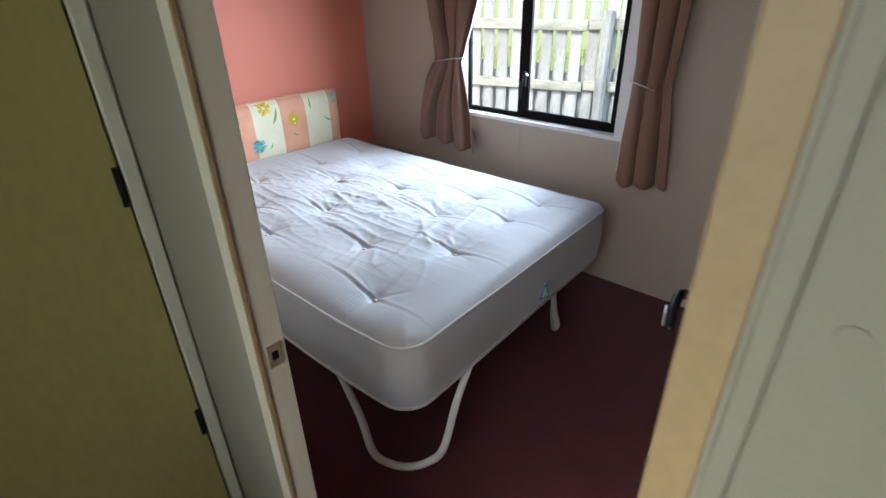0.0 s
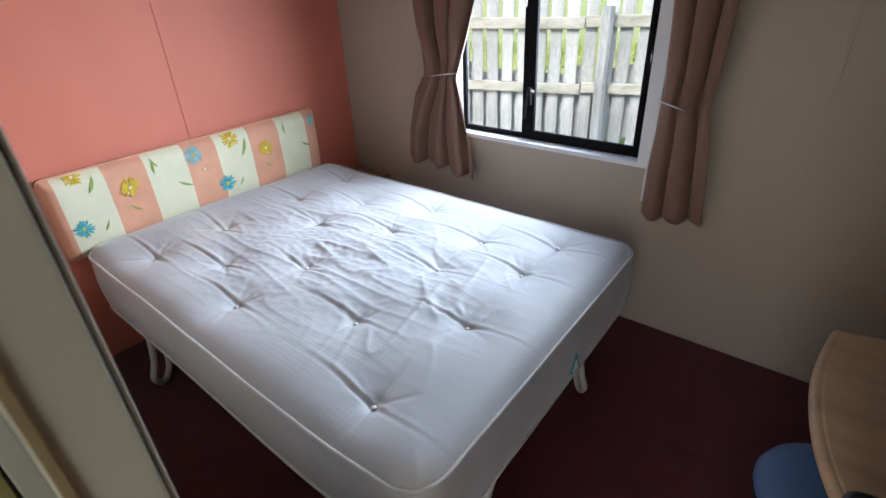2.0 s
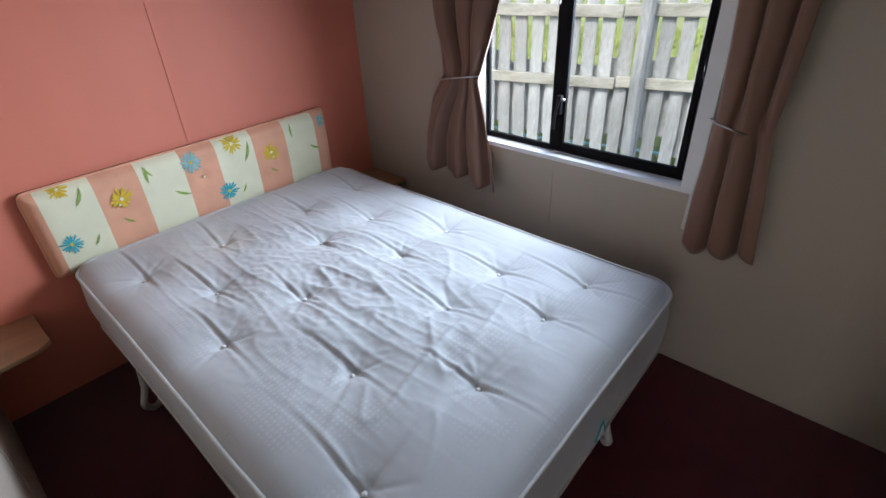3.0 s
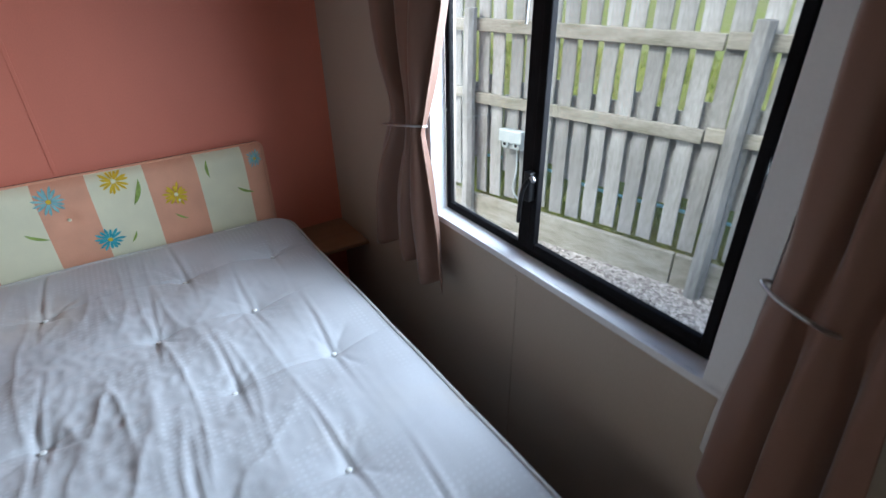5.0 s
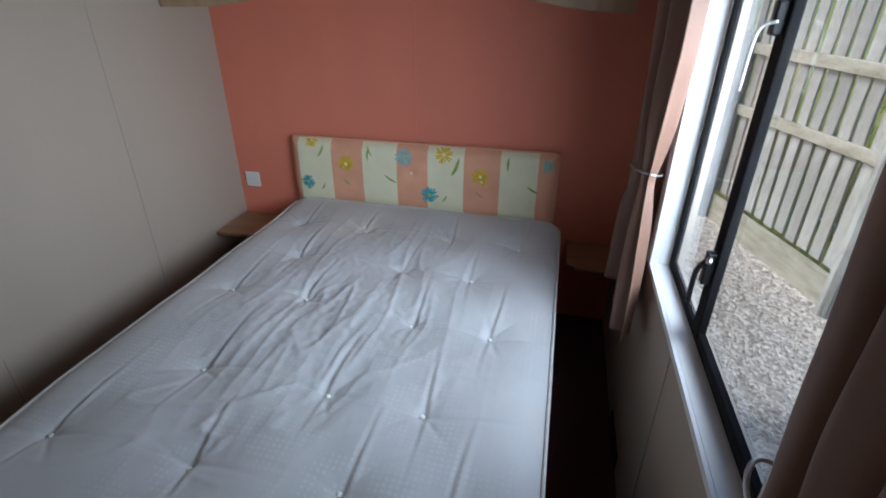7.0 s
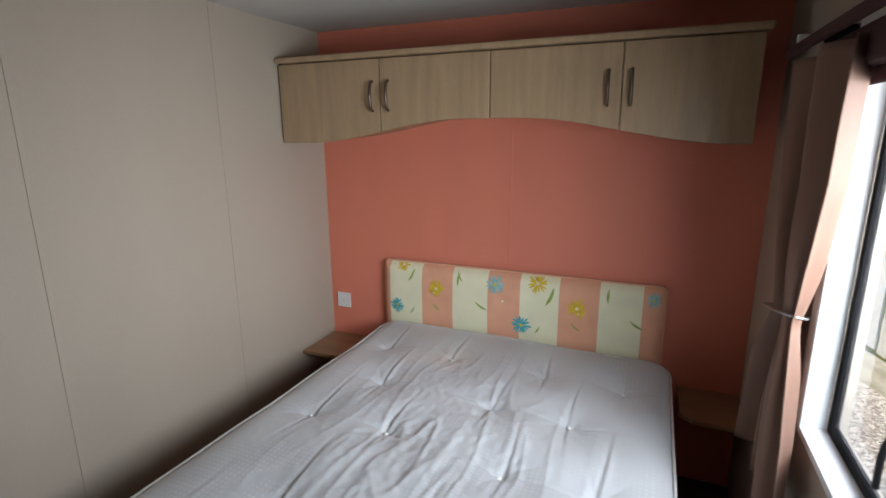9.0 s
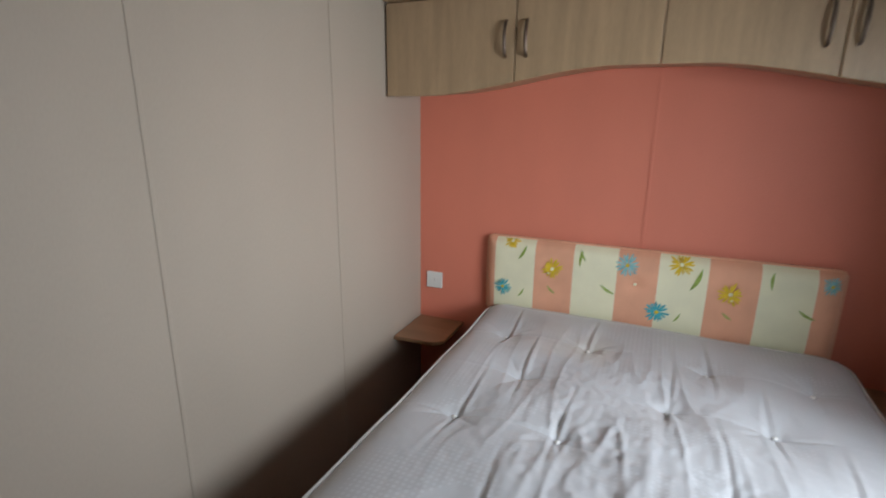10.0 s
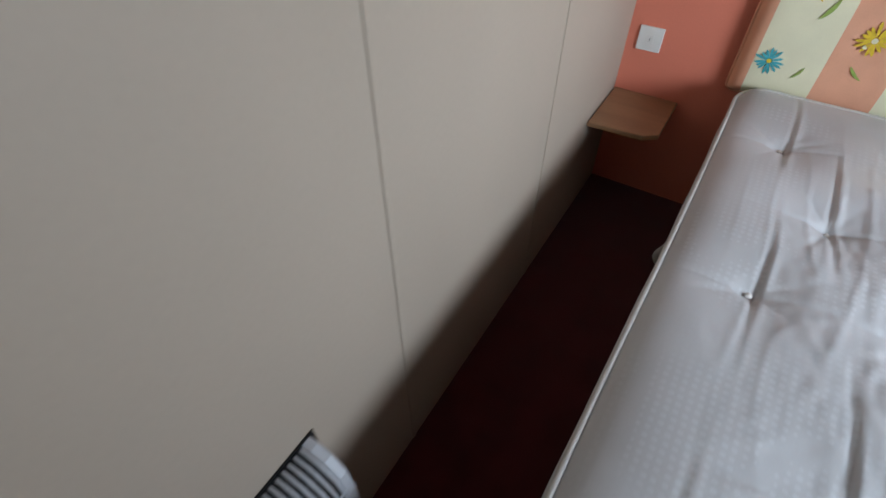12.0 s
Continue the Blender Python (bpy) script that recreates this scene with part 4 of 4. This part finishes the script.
def stool():
    s = thing("stool", "round blue vinyl stool with bright tubular legs", "stool")
    bm = bmesh.new()
    prof = [(0.0, 0.462), (0.10, 0.461), (0.140, 0.456), (0.158, 0.445), (0.164, 0.430), (0.160, 0.415), (0.150, 0.408), (0.0, 0.408)]
    n, rings = 40, []
    for r, z in prof[1:-1]:
        rings.append([bm.verts.new((r * math.cos(2 * math.pi * k / n), r * math.sin(2 * math.pi * k / n), z)) for k in range(n)])
    for a, b in zip(rings, rings[1:]):
        for k in range(n):
            bm.faces.new((a[k], a[(k + 1) % n], b[(k + 1) % n], b[k]))
    bm.faces.new(rings[0])
    bm.faces.new(rings[-1])
    part("seat", bm, SEATBLUE, s, "padded blue vinyl", True)
    part("seat_band", tube([(0.157 * math.cos(2 * math.pi * k / n), 0.157 * math.sin(2 * math.pi * k / n), 0.407) for k in range(n)], 0.006, 8, True), BLACKP, s, smooth=True)
    for k in range(4):
        a = radians(20 + 90 * k)
        c, q = math.cos(a), math.sin(a)
        leg_ = part("leg", tube(smooth_line([(0.10 * c, 0.10 * q, 0.405), (0.135 * c, 0.135 * q, 0.36), (0.165 * c, 0.165 * q, 0.012)], 6), 0.0095, 10), STEEL, s, "bright steel leg", True)
        part("foot", tube([(0.1655 * c, 0.1655 * q, 0.0), (0.162 * c, 0.162 * q, 0.045)], 0.0125, 10), BLACKP, leg_, "black rubber foot", True)
    part("ring", tube([(0.147 * math.cos(2 * math.pi * k / 32), 0.147 * math.sin(2 * math.pi * k / 32), 0.17) for k in range(32)], 0.007, 8, True), STEEL, s, smooth=True)
    s.matrix_world = pose(2.674, 1.060, 0)
    return s


stool()

vent = thing("wall_vent", "dark low ventilation grille on the cream wall", "vent")
part("vent_frame", box(0.74, 0.98, W - 0.008, W, 0.012, 0.072, 0.002), BLACKP, vent)
for k in range(5):
    part("slat", box(0.75, 0.97, W - 0.011, W - 0.008, 0.020 + 0.010 * k, 0.024 + 0.010 * k, 0.0005), DARK, vent)


# ---- hall ----
def hall_door(name, label, wd, high, m):
    d = thing(name, label, "door", kind="structure")
    part("leaf", box(0, wd, -0.006, 0.016, 0.012, high, 0.002), GREEN, d)
    part("casing", box(-0.062, -0.004, -0.004, 0.014, 0, high + 0.05, 0.003), TRIM, d)
    part("casing_bead", box(-0.030, -0.004, 0.014, 0.022, 0, high + 0.05, 0.003), TRIM, d)
    part("casing", box(wd + 0.004, wd + 0.062, -0.004, 0.014, 0, high + 0.05, 0.003), TRIM, d)
    part("casing_head", box(-0.062, wd + 0.062, -0.004, 0.014, high + 0.05, high + 0.10, 0.003), TRIM, d)
    for z in (0.617, 1.183, 1.78):
        part("hinge", box(0.002, 0.011, 0.012, 0.0225, z - 0.036, z + 0.036, 0.001), BLACKP, d, "black hinge")
    part("bottom_seal", box(0.0, wd, 0.016, 0.020, 0.004, 0.016, 0.001), BLACKP, d)
    d.matrix_world = m
    return d


hall_door("door_2", "olive green flush door at the end of the hall", 0.62, 1.93, pose(1.80, -0.084, 0, 0, 0, 270))
hall_door("door_3", "narrow olive green cupboard door in the hall", 0.285, 1.93, pose(1.882, -1.15, 0))

# made-up glazing, never in view, round the hall fill lamp
added_opening = thing("hall_light_opening", "unseen glazed opening added to light the hall", "door", kind="structure")
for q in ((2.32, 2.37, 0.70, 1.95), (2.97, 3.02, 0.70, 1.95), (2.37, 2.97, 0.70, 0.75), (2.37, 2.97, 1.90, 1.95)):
    part("frame", box(q[0], q[1], -1.205, -1.155, q[2], q[3], 0.003), WHITE, added_opening)
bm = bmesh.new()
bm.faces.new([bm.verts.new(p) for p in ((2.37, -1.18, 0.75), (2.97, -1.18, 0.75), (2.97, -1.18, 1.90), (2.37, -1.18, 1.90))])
pane = part("pane", bm, GLASS, added_opening)
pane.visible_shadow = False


# ---- outside the window ----
GROUND = -0.45


def ground_height(x, y):
    """Level gravel beside the cabin, then a bank that rises behind the fence and a rise beyond."""
    d = y - fence_y(x) - 0.15
    if d < 0:
        return GROUND
    return GROUND + 0.30 + min(d, 2.6) * 0.26


def fence_y(x):
    return 3.93 + 0.27 * (max(-14.0, min(14.0, x)) + 0.3)


def ground():
    bm = bmesh.new()
    xs = [-900, -300, -100, -40, -20] + [-14 + 0.5 * i for i in range(57)] + [20, 40, 100, 300, 900]
    offs = [-900, -200, -60, -25, -12, -8, -6, -5, -4, -3, -2, -1, -0.5, 0.149, 0.151, 0.5, 0.9, 1.4, 1.9, 2.4, 3.0, 3.7, 5, 8, 14, 25, 45, 66, 200, 900]
    grid = []
    for x in xs:
        row = []
        for o in offs:
            y = fence_y(x) + o
            z = ground_height(x, y)
            if 0.2 < o < 12:
                z += 0.06 * noise.noise((x * 0.9, y * 0.9, 0)) + 0.03 * noise.noise((x * 3, y * 3, 4))
            row.append(bm.verts.new((x, y, z)))
        grid.append(row)
    for i in range(len(xs) - 1):
        for j in range(len(offs) - 1):
            f = bm.faces.new((grid[i][j], grid[i + 1][j], grid[i + 1][j + 1], grid[i][j + 1]))
            f.material_index = 1 if offs[j] >= 0.14 else 0
            f.smooth = True
    g = to_object("ground", bm, (GRAVEL, GRASS))
    return tagged(g, "pale gravel strip with a grassy bank behind the fence", "ground", kind="structure")


ground()


def scatter(name, count, area, size, mat, label, cat, seed, blade=False):
    rng = np.random.default_rng(seed)
    verts, faces = [], []
    for _ in range(count):
        x, y = rng.uniform(area[0], area[1]), rng.uniform(0, 1)
        if blade:
            y = fence_y(x) + 0.18 + 3.2 * y
            z = ground_height(x, y)
            h = size * rng.uniform(0.5, 1.6)
            a, lean = rng.uniform(0, 6.28), rng.uniform(0.1, 0.7)
            w = 0.007
            n = len(verts)
            dx, dy = math.cos(a), math.sin(a)
            verts += [(x - w * dy, y + w * dx, z - 0.02), (x + w * dy, y - w * dx, z - 0.02), (x + dx * h * lean, y + dy * h * lean, z + h)]
            faces.append((n, n + 1, n + 2))
        else:
            y = W + 0.20 + (fence_y(x) - W - 0.28) * y
            s = size * rng.uniform(0.5, 1.5)
            n = len(verts)
            q = rng.uniform(0.6, 1.3, 6) * s
            verts += [(x + q[0], y, GROUND), (x, y + q[1], GROUND), (x - q[2], y, GROUND), (x, y - q[3], GROUND), (x + 0.2 * s, y + 0.1 * s, GROUND + 0.7 * q[4])]
            faces += [(n, n + 1, n + 4), (n + 1, n + 2, n + 4), (n + 2, n + 3, n + 4), (n + 3, n, n + 4)]
    me = bpy.data.meshes.new(name)
    me.from_pydata(verts, [], faces)
    me.materials.append(mat)
    return tagged(new(name, me), label, cat, kind="stuff")


BLADES = material("bank_grass_blades", (0.13, 0.20, 0.03), 0.8, 0.3, 1.5, 20, 0.0, tint=(0.26, 0.25, 0.09), island=True, per_object=0.35, spec=0.2)
scatter("grass", 26000, (-5.5, 4.0), 0.075, BLADES, "rough green and straw grass on the bank", "grass", 3, True)
scatter("gravel", 15000, (-3.6, 2.6), 0.012, PEBBLE, "pale loose gravel beside the cabin", "gravel", 4)


def cladding():
    bm = box(-2.0, 4.6, W + 0.095, W + 0.115, GROUND, -0.0, 0.0)
    s = setting("wall_skirt", bm, SKIRT, "pale cladding under the cabin window")
    return s


cladding()


def fence():
    f = thing("fence", "weathered grey timber fence with rails, posts and gravel board", "fence")
    rng = random.Random(11)
    ang = math.degrees(math.atan(0.27))
    base = pose(-0.3, 3.93, 0, 0, 0, ang)
    x0, x1 = -4.6, 3.9
    pitch = 0.142
    shapes = []
    for k in range(5):
        w, t = 0.103 + 0.004 * rng.uniform(-1, 1), 0.016
        hgt = 1.72
        bm = bmesh.new()
        seg = 8
        rows_ = []
        for j in range(seg + 1):
            z = hgt * j / seg
            dx, sw = 0.004 * rng.uniform(-1, 1), 1 - 0.03 * rng.random()
            rows_.append([bm.verts.new(p) for p in ((dx - w / 2 * sw, 0, z), (dx + w / 2 * sw, 0.003 * rng.uniform(-1, 1), z), (dx + w / 2 * sw, t, z), (dx - w / 2 * sw, t, z))])
        for a, b in zip(rows_, rows_[1:]):
            for i in range(4):
                bm.faces.new((a[i], a[(i + 1) % 4], b[(i + 1) % 4], b[i]))
        bm.faces.new(rows_[0])
        bm.faces.new(rows_[-1])
        bmesh.ops.recalc_face_normals(bm, faces=bm.faces)
        me = bpy.data.meshes.new("board")
        bm.to_mesh(me)
        bm.free()
        me.materials.append(FENCEWOOD)
        shapes.append(me)
    x = x0
    while x < x1:
        b = new("board", shapes[rng.randrange(5)])
        b.parent = f
        b.matrix_basis = base @ pose(x + rng.uniform(-0.006, 0.006), 0.024, GROUND + 0.27 + rng.uniform(-0.012, 0.012), 0, rng.uniform(-0.6, 0.6), rng.uniform(-2, 2))
        b2 = new("back_board", shapes[rng.randrange(5)])
        b2.parent = f
        b2.matrix_basis = base @ pose(x + pitch / 2 + rng.uniform(-0.006, 0.006), 0.072, 0.10 + rng.uniform(-0.1, 0.1), 0, rng.uniform(-0.6, 0.6), 0) @ Matrix.Diagonal((0.85, 1, 0.36, 1))
        x += pitch
    for z, hgt in ((0.60, 0.085), (1.13, 0.09)):
        for a in (-4.6, -2.6, -0.85, 0.90, 2.65):
            r_ = part("rail", box(-0.0, 1.74, 0.0, 0.036, -hgt / 2, hgt / 2, 0.006), RAILWOOD, f)
            r_.matrix_basis = base @ pose(a, -0.014, z + 0.012 * rng.uniform(-1, 1) + 0.01, 0, 0.5 * rng.uniform(-1, 1), 0)
    for a in (-4.6, -2.6, -0.85, 0.90, 2.65):
        g_ = part("gravel_board", box(-0.0, 1.74, 0.0, 0.042, 0, 0.25, 0.006), RAILWOOD, f)
        g_.matrix_basis = base @ pose(a, -0.02, GROUND - 0.01, 0, 0.3 * rng.uniform(-1, 1), 0)
    for a in (-4.6, -2.6, -0.85, 1.07, 2.85, 3.9):
        bm = tube([(0, 0, -0.03), (0.006, 0, 0.5), (-0.004, 0, 1.1), (0.004, 0, 1.70)], lambda t_: 0.056 - 0.006 * t_, 8)
        p = part("post", bm, FENCEWOOD, f)
        p.matrix_basis = base @ pose(a, -0.062, GROUND, 0, rng.uniform(-0.8, 0.8), 22)
    return f


fence()


def socket_box():
    b = thing("outdoor_socket_box", "pale grey weatherproof socket box on the fence", "socket box")
    part("back", box(-0.10, 0.10, -0.05, 0.0, -0.075, 0.075, 0.012), CAST, b)
    part("lid", box(-0.105, 0.105, -0.085, -0.05, -0.02, 0.082, 0.012), CAST, b)
    for x in (-0.05, 0.05):
        s_ = part("socket_cover", disc((x, -0.075, -0.03), 0.030, "y", 0.03, 16, 0.004), CAST, b, "round grey cover")
        part("hole", disc((x, -0.0765, -0.03), 0.014, "y", 0.003, 12), BLACKP, s_)
    part("cable", tube(smooth_line([(0.03, -0.02, -0.07), (0.035, -0.02, -0.25), (0.01, -0.015, -0.42), (0.10, -0.012, -0.52)], 8), 0.007, 8), CAST, b, "grey cable", True)
    b.matrix_world = pose(-0.70, fence_y(-0.70) - 0.015, 0.345, 0, 0, math.degrees(math.atan(0.27)))
    return b


socket_box()

hose = thing("garden_hose", "pale blue hose lying along the foot of the bank", "hose")
part("hose_pipe", tube(smooth_line([(-1.9, fence_y(-1.9) + 0.26, -0.02), (-0.9, fence_y(-0.9) + 0.3, 0.05), (-0.2, fence_y(-0.2) + 0.26, -0.01), (0.5, fence_y(0.5) + 0.3, -0.03), (1.3, fence_y(1.3) + 0.28, -0.05)], 8), 0.013, 8), PALEBLUE, hose, smooth=True)
